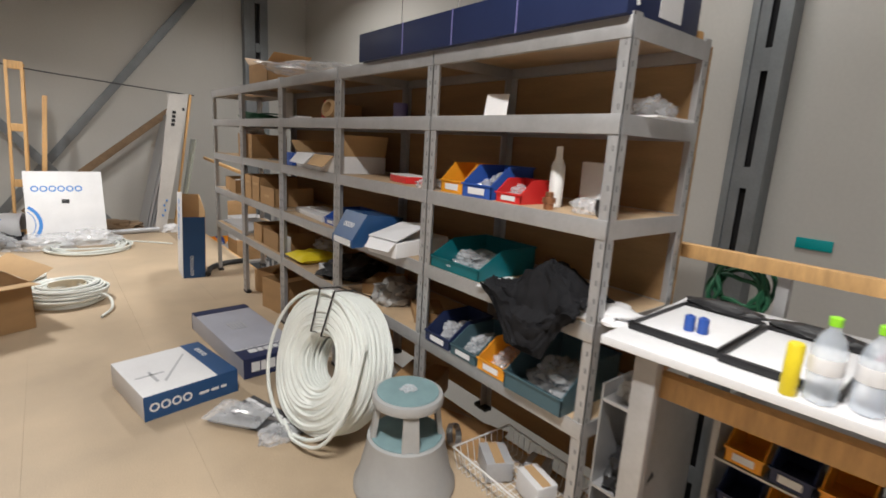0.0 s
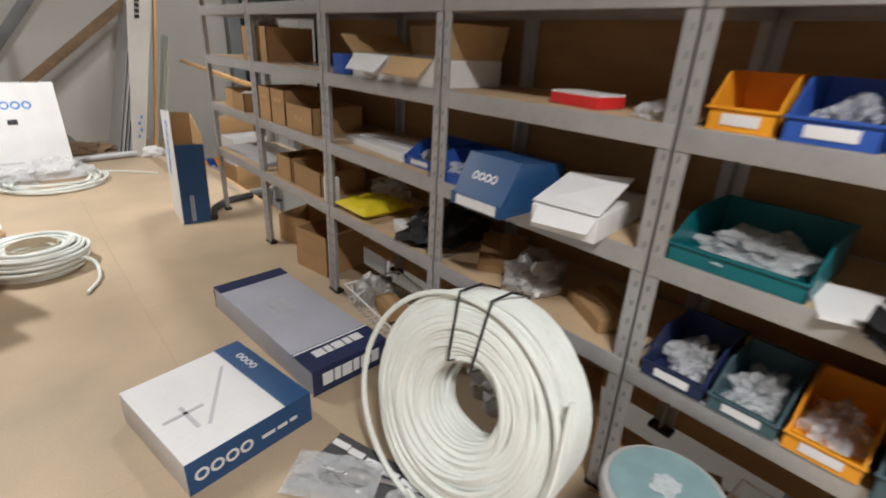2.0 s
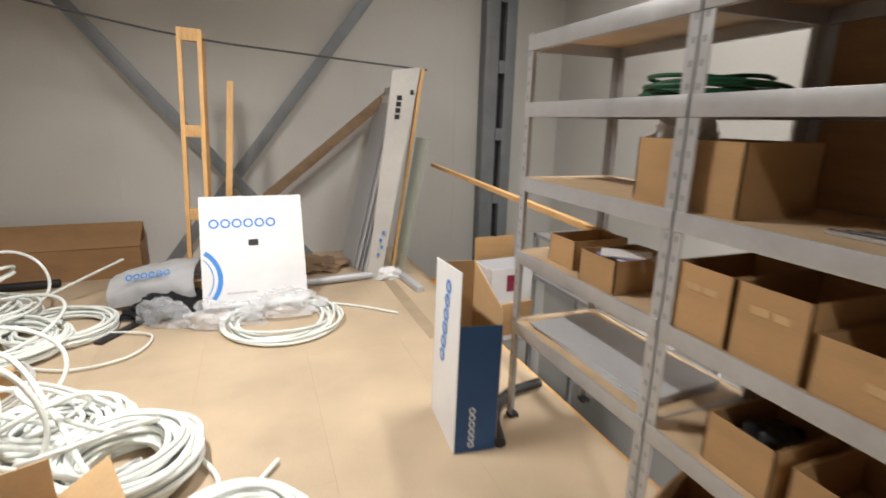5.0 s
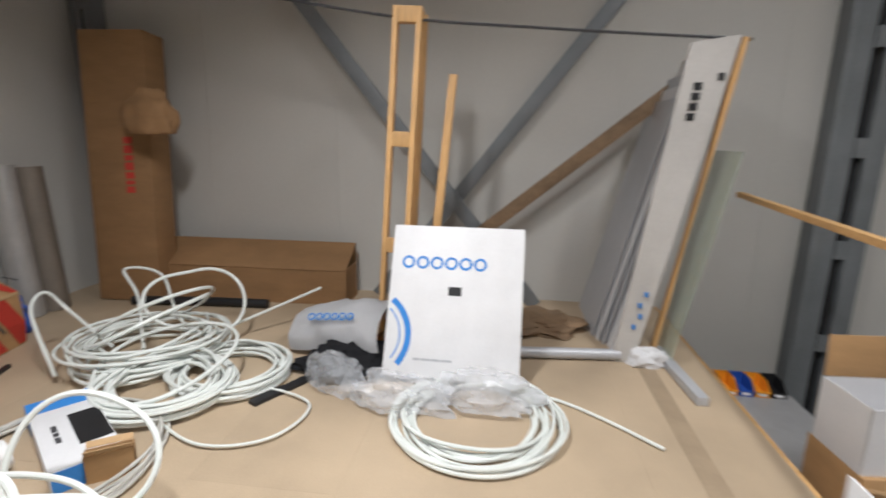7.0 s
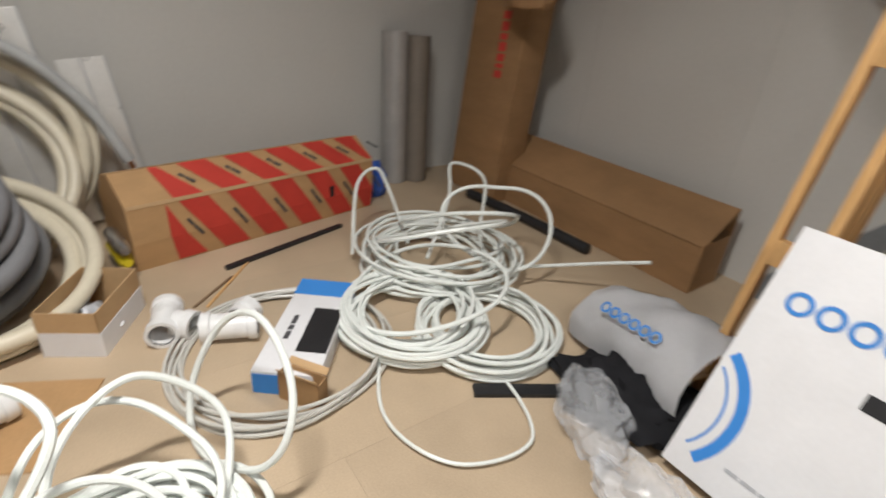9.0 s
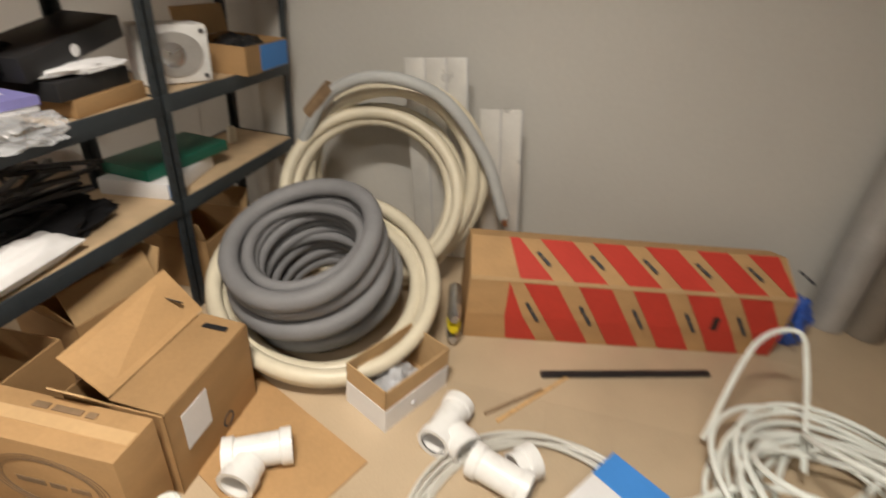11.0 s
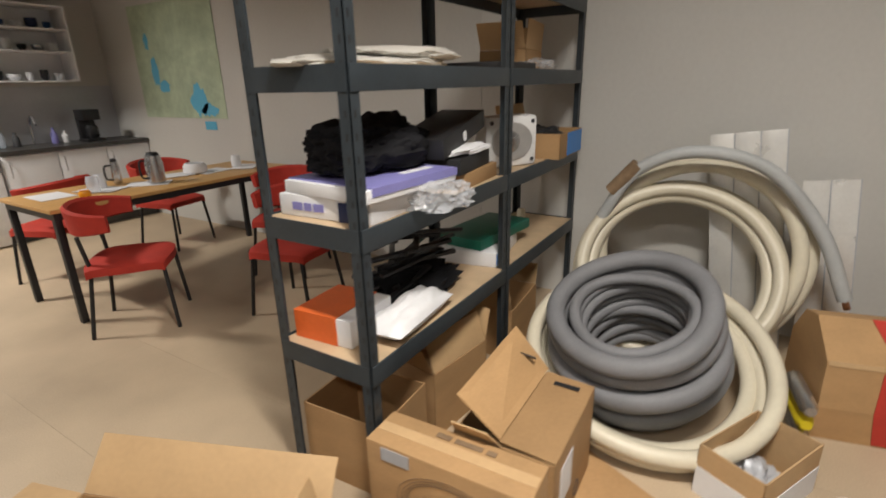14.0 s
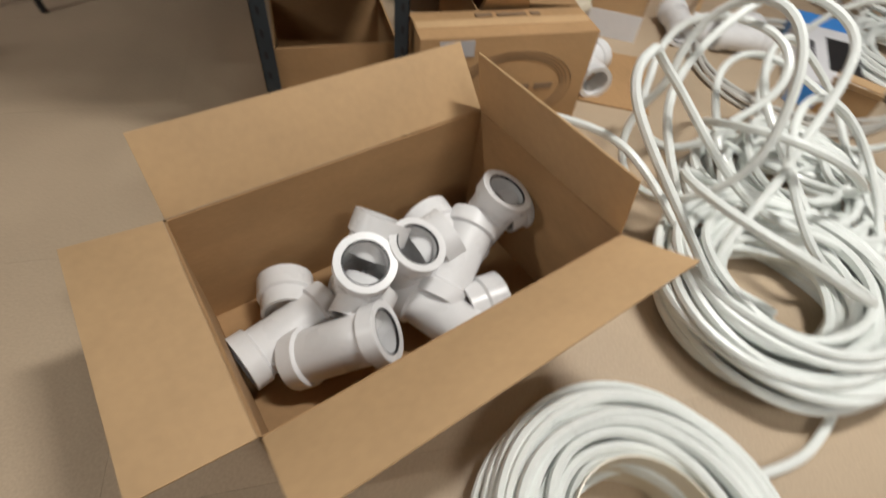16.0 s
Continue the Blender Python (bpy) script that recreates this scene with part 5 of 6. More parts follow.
closed_box(pose(3.68, 7.75, 0.052, 0, 0, -6), 0.3, 0.24, 0.16, "white carton on a lower rack", M_WHITE)
carton(pose(3.68, 6.75, 0.052, 0, 0, 10), 0.4, 0.4, 0.22, "open brown carton on a lower rack", (50, 50, None, None))

# ---- west side: insulated coils ----
rnd = random.Random(31)
GM = Matrix.Translation((-1.5, 5.945, 0.12)) @ pose(0, 0, 0, 4, 22, 0) @ Matrix.Scale(0.93, 4)
o = thing("insulated_coil", GM, "stacked coil of grey foam insulated pipe", "pipe coil")
zs = ((0.05, 0.32), (0.13, 0.34), (0.21, 0.32), (0.29, 0.35), (0.37, 0.33), (0.45, 0.33))
for z, R in zs:
    part("turn", tube(loop(R, z, rnd, 0.012, 72, rnd.uniform(-0.02, 0.02), rnd.uniform(-0.02, 0.02)), 0.044, 14, True), M_GREY, o)
for k in range(11):
    part("inner_turn", tube(loop(0.245, 0.01 + 0.042 * k, rnd, 0.014, 56, rnd.uniform(-0.012, 0.012), rnd.uniform(-0.012, 0.012)), 0.027, 10, True), M_GREY, o)
o = thing("cream_coil", Matrix.Translation((-1.46, 5.965, 0.2)) @ pose(0, 0, 0, -8, 24, 0), "tilted coil of cream pipe around the grey coil", "pipe coil", "cream coils")
for R, z in ((0.45, 0.036), (0.47, 0.105), (0.40, 0.02)):
    part("turn", tube(loop(R, z, rnd, 0.012, 72), 0.034, 12, True), M_BEIGE, o)
o = thing("cream_coil", Matrix.Translation((-1.74, 6.02, 0.04)) @ pose(0, 0, 0, 0, 0, 8) @ pose(0, 0, 0, 0, 58, 0), "large cream coil standing behind the grey coil", "pipe coil", "cream coils")
for R, z in ((0.47, 0.0), (0.44, 0.07), (0.41, 0.02)):
    part("turn", tube(loop(R, z, rnd, 0.01, 72, -0.48), 0.034, 12, True), M_BEIGE, o)
o = thing("cream_coil", Matrix.Translation((-1.98, 6.05, 0.04)) @ pose(0, 0, 0, 0, 76, 0), "large cream coil leaning against the wall", "pipe coil", "cream coils")
for R, z in ((0.49, 0.0), (0.45, 0.06), (0.47, -0.07)):
    part("turn", tube(loop(R, z, rnd, 0.012, 72, -0.5), 0.034, 12, True), M_BEIGE, o)
solo("insulated_pipe", tube(spline([(-2.0, 5.6, 0.7), (-2.0, 5.75, 0.95), (-2.0, 6.0, 1.06), (-2.02, 6.3, 1.0), (-2.04, 6.54, 0.74), (-2.02, 6.68, 0.44)]), 0.03, 12), mat("pale_grey_sleeve", (0.42, 0.43, 0.43), 0.6, var=0.1), Matrix(), "pale grey sleeved pipe end arching over the coils", "pipe")
solo("pipe_tip", tube([(-2.02, 6.68, 0.44), (-2.015, 6.695, 0.40)], 0.014, 10), M_COPPER, Matrix(), "bare copper pipe tip", "pipe")
solo("brown_joint", tube(spline([(-2.0, 5.64, 0.84), (-2.0, 5.76, 0.985)]), 0.038, 12), M_OLDWOOD, Matrix(), "brown taped joint on a pipe", "tape")


def channel(m, h, n, label):
    o = thing("metal_channel", m, label, "duct", "white metal channels")
    for k in range(n):
        x = (k - (n - 1) / 2) * 0.11
        part("leaf", bx(x - 0.052, -0.012, 0, x + 0.052, 0.0, h, 0.003), M_SHEET, o)
        part("groove", bx(x + 0.052, -0.006, 0, x + 0.058, 0.0, h), M_GREYSHEET, o)


channel(pose(-2.28, 6.34, 0.001, 0, -7, 90), 1.14, 3, "white folded metal channels leaning against the wall")
channel(pose(-2.28, 6.68, 0.001, 0, -7, 90), 0.93, 2, "white folded metal channels leaning against the wall")
for k in range(3):
    solo("spray_can", lathe([(0.03, 0), (0.032, 0.01), (0.032, 0.22), (0.02, 0.25), (0, 0.25)], 20), (M_STEEL, M_YELLOW, M_STEEL)[k], pose(-1.72 + 0.02 * k, 6.52, 0.04 + 0.075 * k, 90, 0, 100), "steel canister lying beside a carton", "can")
# white box with clips
o = carton(pose(-1.13, 6.405, 0.001, 0, 0, -28.5), 0.35, 0.22, 0.2, "small open carton, white below, with grey plastic clips", (None, None, None, None), M_CARDIN)
part("white_wrap", bx(-0.175, 0.1105, 0.0, 0.176, 0.1125, 0.11), M_WHITE, o, "white printed lower side")
part("white_wrap", bx(0.1755, -0.11, 0.0, 0.1775, 0.112, 0.11), M_WHITE, o, "white printed lower side")
bag(pose(-1.13, 6.405, 0.012), 0.1, 0.08, 0.06, 71, M_GREYSHEET, "heap of grey plastic clips in a carton", amp=0.6)


def tee(m, label, r=0.055):
    o = thing("pipe_tee", m, label, "pipe fitting", "white waste fittings")
    prof = [(r * 0.86, -0.11), (r * 1.14, -0.11), (r * 1.14, -0.075), (r, -0.07), (r, 0.07), (r * 1.14, 0.075), (r * 1.14, 0.11), (r * 0.86, 0.11)]
    part("barrel", ringed(prof, 28), M_PLAST, o)
    prof2 = [(r * 0.86, 0.052), (r, 0.052), (r, 0.09), (r * 1.14, 0.095), (r * 1.14, 0.14), (r * 0.86, 0.14)]
    part("branch", ringed(prof2, 28, None, pose(0, 0, 0, 0, 60, 0)), M_PLAST, o)
    part("seal", ringed([(r * 0.8, 0.105), (r * 0.87, 0.105), (r * 0.87, 0.109), (r * 0.8, 0.109)], 24), M_BLACK, o, "dark rubber seal")
    return o


tee(pose(-0.68, 6.05, 0.064, 90, 0, 30), "white plastic waste branch lying on the floor")
tee(pose(-0.98, 6.64, 0.064, 90, 0, 75), "white plastic waste branch lying on the floor")
tee(pose(-0.82, 6.86, 0.064, 90, 0, 160), "white plastic waste branch lying inside a hose ring")
solo("cardboard_sheet", bx(-0.2, -0.35, 0, 0.2, 0.35, 0.006), M_CARD, pose(-0.75, 6.0, 0.001, 0, 0, -25), "flat cardboard sheet on the floor", "cardboard")

# brown cartons in front of the dark shelving
o = closed_box(pose(-0.41, 5.61, 0.001, 0, 0, 92), 0.53, 0.15, 0.365, "brown carton printed with copper pipe rings", tape=True)
k = pose(0, -0.0755, 0.0)
bm = bmesh.new()
for r in (0.15, 0.158, 0.17, 0.185):
    ringed([(r, 0), (r + 0.002, 0), (r + 0.002, 0.0015), (r, 0.0015)], 48, bm, pose(0.03, -0.0755, 0.20, 90, 0, 0) @ Matrix.Diagonal((1, 0.62, 1, 1)))
part("ring_print", bm, M_OLDWOOD, o, "printed pipe rings")
part("grey_label", bx(-0.21, -0.0775, 0.31, -0.11, -0.0755, 0.355), M_GREYSHEET, o)
part("print_mark", bars((0.09, 0.05, 0.06), 0.02, 0.015, 0.002, m=pose(0.04, -0.0755, 0.2)), M_OLDWOOD, o)
part("print_mark", bars((0.03, 0.09, 0.05), 0.02, 0.014, 0.002, m=pose(0.02, 0.04, 0.3665, -90, 0, 180)), M_OLDWOOD, o)
o = carton(pose(-0.73, 5.715, 0.001, 0, 0, 1), 0.44, 0.33, 0.35, "brown carton with hand holes in its raised flaps", (None, None, None, None))
part("flap", panel((-0.215, 0.164, 0.352), (-0.215, -0.01, 0.362), (0.215, -0.01, 0.362), (0.215, 0.164, 0.352), 0.005), M_CARD, o)
part("flap", panel((-0.225, -0.012, 0.37), (0.215, -0.012, 0.37), (0.2, -0.165, 0.47), (-0.235, -0.15, 0.51), -0.005), M_CARD, o)
part("flap", panel((0.216, -0.16, 0.351), (0.216, 0.0, 0.351), (0.26, -0.03, 0.42), (0.26, -0.15, 0.42), 0.005), M_CARDIN, o)
part("hand_hole", bx(-0.045, -0.012, 0, 0.045, 0.012, 0.003), M_BLACK, o, m=pose(-0.16, 0.08, 0.3625, -3, 0, 90))
part("hand_hole", bx(-0.045, -0.013, 0, 0.045, 0.013, 0.004), M_BLACK, o, m=pose(-0.165, -0.085, 0.442, -43, 6, 90))
part("label_slip", bx(0.04, 0.1655, 0.14, 0.16, 0.1675, 0.29), M_WHITE, o)
part("print_mark", ringed([(0.022, 0), (0.03, 0), (0.03, 0.0015), (0.022, 0.0015)], 24, m=pose(-0.04, 0.1655, 0.06, -90, 0, 0)), M_INK, o)

# big carton of fittings
BB = pose(0.29, 5.2, 0.001, 0, 0, 112)
o = carton(BB, 0.72, 0.46, 0.33, "large open brown carton full of white waste fittings", (62, -12, 42, 84), fl=0.16)
for x in (0.05, 0.13):
    part("crease", bx(x, -0.2325, 0.02, x + 0.003, -0.2305, 0.31), M_OLDWOOD, o)
tee(BB @ pose(-0.17, -0.05, 0.12, 60, 0, 60), "white plastic waste branch in a carton")
tee(BB @ pose(0.02, 0.04, 0.15, 20, 10, 10), "white plastic waste branch in a carton")
tee(BB @ pose(-0.07, 0.05, 0.16, 15, -15, 40), "white plastic waste branch in a carton")
tee(BB @ pose(0.15, 0.0, 0.14, 70, 0, 120), "white plastic waste branch in a carton")
tee(BB @ pose(0.26, 0.05, 0.16, 10, 20, 0), "white plastic waste branch in a carton")
tee(BB @ pose(0.06, -0.09, 0.09, 90, 0, 20), "white plastic waste branch in a carton")
tee(BB @ pose(-0.24, 0.06, 0.07, 90, 0, 100), "white plastic waste branch in a carton")
solo("paper_label", bx(-0.06, -0.001, 0, 0.06, 0.001, 0.16), M_WHITE, pose(-0.22, 5.60, 0.03, -10, 0, 110), "white shipping label on cardboard", "label")

# ---- dark shelving ----
DL = (0.53, 0.97, 1.41, 1.78)
DX = (-0.39, -1.38, -2.40)
DY0, DY1 = 4.93, 5.33


def dark_rack(x0, x1):
    o = thing("shelving_unit", pose((x0 + x1) / 2, (DY0 + DY1) / 2, 0), "dark grey steel shelving unit with chipboard shelves", "shelving", "dark shelving")
    w, d = (x0 - x1) / 2 - 0.002, (DY1 - DY0) / 2
    for sx in (-1, 1):
        for sy in (-1, 1):
            post = part("post", slotted_post(1.82, -sx, -sy), M_DARK, o, m=Matrix.Translation((sx * w, sy * d, 0)), smooth=False)
            # Slots as black blocks; the shade inside the holes is painted on.
            bm = bmesh.new()
            for k in range(30):
                z = 0.05 + k * 0.06
                bx(-sx * 0.014, sy * 0.0006, z, -sx * 0.022, -sy * 0.0006, z + 0.02, 0, bm)
                bx(sx * 0.0006, -sy * 0.014, z, -sx * 0.0006, -sy * 0.022, z + 0.02, 0, bm)
            tagged(part("slot_row", bm, M_BLACK, post, smooth=False), kind="stuff")
    for z in DL:
        for s in (-1, 1):
            part("beam", bx(-w + 0.004, s * d - 0.004, z - 0.035, w - 0.004, s * d + 0.004, z + 0.035, 0.0015), M_DARK, o)
            part("end_beam", bx(s * w - 0.002, -d + 0.005, z - 0.035, s * w + 0.002, d - 0.005, z + 0.035), M_DARK, o)
        part("shelf_board", bx(-w + 0.006, -d + 0.006, z + 0.018, w - 0.006, d - 0.006, z + 0.03), M_CHIP, o)
    return o


dark_rack(DX[0], DX[1])
dark_rack(DX[1], DX[2])
DS = [z + 0.031 for z in DL]
MY = (DY0 + DY1) / 2
# top
bag(pose(-0.6, MY, DS[3]), 0.16, 0.14, 0.07, 81, M_WHITE, "crumpled white plastic bag on dark shelving")
closed_box(pose(-0.85, MY - 0.05, DS[3]), 0.24, 0.2, 0.14, "pale grey carton on dark shelving", M_WHITE, tape=False)
bag(pose(-1.08, MY + 0.05, DS[3]), 0.15, 0.12, 0.06, 82, M_WHITE, "white plastic fittings in a bag on dark shelving")
solo("black_tray", bx(-0.15, -0.08, 0, 0.15, 0.08, 0.02, 0.004), M_BLACK, pose(-1.5, MY, DS[3]), "flat black tray on dark shelving", "tray")
# level 2
for k in range(2):
    solo("wrapped_panel", blob(0.36 - 0.06 * k, 0.17, 0.03, 0.2, 1.4, 83 + k), mat("cloudy_film", (0.50, 0.48, 0.44), 0.3, var=0.1), pose(-0.75 - 0.12 * k, MY, DS[2] + 0.0 + 0.03 * k), "flat panel in cloudy plastic wrap on a shelf", "wrapped panel")
solo("black_tray", bx(-0.2, -0.14, 0, 0.2, 0.14, 0.035, 0.006), M_BLACK, pose(-1.62, MY, DS[2]), "flat black plastic tray on a shelf", "tray")
carton(pose(-1.98, MY - 0.06, DS[2], 0, 0, 8), 0.34, 0.24, 0.1, "torn open brown carton on a shelf", (None, 30, 5, 20), fl=0.14)
bag(pose(-1.95, MY + 0.08, DS[2]), 0.14, 0.08, 0.04, 85)
# level 1
o = closed_box(pose(-0.60, MY, DS[1], 0, 0, 3), 0.3, 0.36, 0.07, "white flat product carton on a shelf", M_WHITE, tape=False)
part("navy_print", bx(0.1505, 0.06, 0.0, 0.152, 0.14, 0.06), M_NAVY, o)
part("print_mark", bars((0.04, 0.03, 0.04), 0.025, 0.008, 0.002, m=pose(0.1515, -0.06, 0.035, 0, 0, 90)), M_LILAC, o)
o = closed_box(pose(-0.66, MY + 0.04, DS[1] + 0.071, 0, 0, -4), 0.44, 0.36, 0.04, "white and violet flat carton on a shelf", M_WHITE, tape=False)
part("violet_top", bx(-0.223, -0.183, 0.018, 0.2, 0.183, 0.044), M_LILAC, o)
part("print_mark", bars((0.03, 0.02, 0.03, 0.02, 0.03), 0.03, 0.006, 0.002, m=pose(-0.1, 0.1, 0.0445, -90, 0, 180)), M_WHITE, o)
o = thing("black_jacket", pose(-0.74, MY - 0.03, DS[1] + 0.127), "heap of black cloth on cartons", "clothing")
part("body", blob(0.27, 0.15, 0.11, 0.28, 1.7, 86, 5), M_CLOTH, o)
part("sleeve", blob(0.2, 0.08, 0.05, 0.3, 1.6, 96, 4), M_CLOTH, o, m=pose(-0.28, 0.03, 0.0, 0, 0, 8))
bag(pose(-0.78, DY1 + 0.02, DS[1]), 0.13, 0.09, 0.06, 87, label="crumpled plastic bag hanging at a shelf edge")
o = closed_box(pose(-1.18, MY + 0.02, DS[1], 0, 0, 5), 0.34, 0.3, 0.06, "brown flat carton on a shelf")
o = closed_box(pose(-1.12, MY + 0.02, DS[1] + 0.062, 0, 0, 8), 0.34, 0.3, 0.06, "black flat carton on a shelf", M_BLACK, tape=False)
o = closed_box(pose(-1.14, MY + 0.02, DS[1] + 0.165, 0, 9, 10), 0.5, 0.2, 0.075, "tilted black carton with a white mark on a shelf", M_BLACK, tape=False)
part("print_mark", lathe([(0.02, 0), (0.02, 0.002), (0, 0.002)], 20), M_WHITE, o, m=pose(0.02, 0.1005, 0.03, -90, 0, 0))
bag(pose(-1.12, MY + 0.12, DS[1] + 0.13), 0.18, 0.06, 0.02, 88, M_WHITE, "white paper poking out of a carton", amp=0.3)
o = thing("flood_lamp", pose(-1.62, MY + 0.08, DS[1], 0, 0, -30), "square white work lamp with a round glass lying on a shelf", "lamp")
part("housing", bx(-0.15, -0.06, 0, 0.15, 0.05, 0.24, 0.025), M_PLAST, o)
part("glass", lathe([(0.09, 0), (0.088, 0.006), (0, 0.007)], 32), M_FOIL, o, m=pose(0, 0.0495, 0.12, -90, 0, 0) @ Matrix.Diagonal((1.3, 1, 1, 1)))
part("reflector", lathe([(0.05, 0), (0.03, 0.004), (0.012, 0.004), (0.012, 0.012), (0, 0.012)], 24), M_STEEL, o, m=pose(0.01, 0.0567, 0.12, -90, 0, 0))
for sx in (-1, 1):
    for z in (0.03, 0.21):
        part("screw", lathe([(0.01, 0), (0.01, 0.003), (0, 0.003)], 12), M_INK, o, m=pose(sx * 0.118, 0.0505, z, -90, 0, 0))
o = carton(pose(-2.1, MY + 0.08, DS[1], 0, 0, 2), 0.42, 0.34, 0.13, "brown open carton with a blue end on a shelf", (12, None, None, None), fl=0.14)
part("blue_panel", bx(-0.2, 0.1705, 0.005, 0.08, 0.1725, 0.125), M_LOGO, o)
bag(pose(-2.1, MY + 0.08, DS[1] + 0.04), 0.17, 0.12, 0.07, 89, M_BLACK, "black parts heaped in a carton")
# level 0
o = closed_box(pose(-0.57, MY - 0.06, DS[0], 0, 0, 4), 0.24, 0.24, 0.1, "orange and white product carton on a shelf", M_WHITE, tape=False)
part("orange_print", bx(0.1205, -0.121, 0.0, 0.1225, 0.06, 0.1), mat("print_orange", (0.72, 0.14, 0.03), 0.45), o)
part("orange_print", bx(-0.12, -0.121, 0.1, 0.1225, 0.06, 0.102), mat("print_orange_top", (0.72, 0.14, 0.03), 0.45), o)
solo("white_sack", pillow(0.2, 0.08, 0.045, 90, 0.25), M_WHITE, pose(-0.72, DY1 - 0.08, DS[0], 0, 0, 5), "white plastic wrapped pack on a shelf", "pack")
rnd = random.Random(5)
# Added black lump, only there to make the strip heap denser and darker.
bag(pose(-0.95, MY - 0.04, DS[0]), 0.24, 0.13, 0.07, 91, M_CLOTH, "black filler lump under a heap of strips")
for k in range(22):
    solo("bracket_strip", bx(-0.17, -0.012, 0, 0.17, 0.012, 0.014, 0.002), M_BLACK, pose(-0.95 + rnd.uniform(-0.1, 0.1), MY - 0.04 + rnd.uniform(-0.08, 0.08), DS[0] + 0.016 * k * 0.8, rnd.uniform(-8, 8), rnd.uniform(-6, 6), rnd.uniform(-40, 40)), "black plastic mounting strip in a heap on a shelf", "mounting strip", "black strips")
o = closed_box(pose(-1.55, MY - 0.03, DS[0], 0, 0, 10), 0.42, 0.3, 0.07, "white and blue flat carton on a shelf", M_WHITE, tape=False)
part("blue_print", bx(0.1, 0.1505, 0.01, 0.2, 0.1525, 0.06), M_LOGO, o)
closed_box(pose(-1.62, MY - 0.03, DS[0] + 0.072, 0, 0, -5), 0.5, 0.26, 0.05, "dark green flat carton on a shelf", mat("print_green", (0.01, 0.12, 0.08), 0.4), tape=False)
solo("small_jar", lathe([(0.025, 0), (0.025, 0.08), (0.02, 0.09), (0, 0.09)], 16), M_BEIGE, pose(-2.15, MY - 0.05, DS[0]), "small cream jar on a shelf", "jar")
# floor
carton(pose(-0.58, MY, 0.001, 0, 0, 3), 0.3, 0.34, 0.3, "brown open carton on the floor under dark shelving", (None, None, None, None))
carton(pose(-1.0, MY + 0.02, 0.001, 0, 0, -8), 0.36, 0.34, 0.3, "brown torn carton on the floor under dark shelving", (30, 25, -20, 15), fl=0.14)
carton(pose(-1.7, MY, 0.001, 0, 0, 4), 0.4, 0.34, 0.28, "brown open carton on the floor under dark shelving", (None, 20, None, 15), fl=0.12)

# ---- kitchenette ----
o = thing("base_cabinet", pose(-1.82, 0.08, 0), "white base cabinet run with three doors", "cabinet")
part("body", bx(-0.68, -0.28, 0.1, 0.68, 0.28, 0.84), M_WHITE, o)
part("plinth", bx(-0.68, -0.28, 0, 0.68, 0.22, 0.1), M_COUNTER, o)
for k in range(3):
    d_ = part("door", bx(-0.67 + 0.45 * k, 0.281, 0.12, -0.23 + 0.45 * k, 0.3, 0.83, 0.003), M_WHITE, o)
    part("handle", tube([(-0.27 + 0.45 * k, 0.3, 0.64), (-0.27 + 0.45 * k, 0.325, 0.64), (-0.27 + 0.45 * k, 0.325, 0.78), (-0.27 + 0.45 * k, 0.3, 0.78)], 0.005, 8), M_STEEL, d_)
setting("worktop", bx(-2.5, -0.2, 0.842, -1.145, 0.4, 0.88), M_COUNTER, "dark laminate kitchen worktop", "worktop")
setting("splashback", bx(-2.5, -0.2, 0.88, -0.36, -0.19, 1.45), M_GREYSHEET, "pale grey kitchen splashback", "trim")
o = thing("dishwasher", pose(-0.82, 0.1, 0), "white freestanding dishwasher under a microwave oven", "dishwasher")
part("body", bx(-0.3, -0.28, 0.02, 0.3, 0.27, 0.85, 0.006), M_PLAST, o)
part("door", bx(-0.295, 0.271, 0.1, 0.295, 0.29, 0.7, 0.004), M_PLAST, o)
part("control_strip", bx(-0.295, 0.271, 0.71, 0.295, 0.295, 0.845, 0.004), M_PLAST, o)
part("grip", bx(-0.24, 0.2955, 0.76, -0.1, 0.298, 0.785), M_INK, o)
part("dial", lathe([(0.02, 0), (0.018, 0.015), (0, 0.015)], 20), M_GREYSHEET, o, m=pose(0.1, 0.2955, 0.78, -90, 0, 0))


def microwave(m, label):
    o = thing("microwave_oven", m, label, "microwave", "microwaves")
    part("body", bx(-0.24, -0.18, 0.01, 0.24, 0.18, 0.29, 0.008), M_PLAST, o)
    part("door_glass", bx(-0.2, 0.1805, 0.06, 0.08, 0.184, 0.24, 0.002), M_GLASS, o)
    part("panel", bx(0.12, 0.1805, 0.03, 0.22, 0.183, 0.26), M_WHITE, o)
    part("button", bx(0.14, 0.1835, 0.05, 0.2, 0.187, 0.075), M_INK, o)


microwave(pose(-0.82, 0.1, 0.86, 0, 0, 180) @ pose(0, 0, 0, 0, 0, 180), "white microwave oven standing on the dishwasher")
setting("wall_shelf", bx(-1.06, -0.2, 1.52, -0.5, 0.18, 1.545), M_WHITE, "white wall shelf under a microwave", "shelf")
microwave(pose(-0.8, 0.0, 1.546), "white microwave oven on a wall shelf")
o = thing("wall_cabinet", pose(-1.62, -0.04, 1.49), "open white wall cabinet with crockery", "cabinet")
part("back", bx(-0.46, -0.155, 0, 0.46, -0.14, 0.72), M_WHITE, o)
for x in (-0.46, 0.445):
    part("side", bx(x, -0.14, 0, x + 0.015, 0.15, 0.72), M_WHITE, o)
for z in (0.0, 0.28, 0.49, 0.705):
    part("shelf", bx(-0.445, -0.14, z, 0.445, 0.15, z + 0.015), M_WHITE, o)
rnd = random.Random(9)
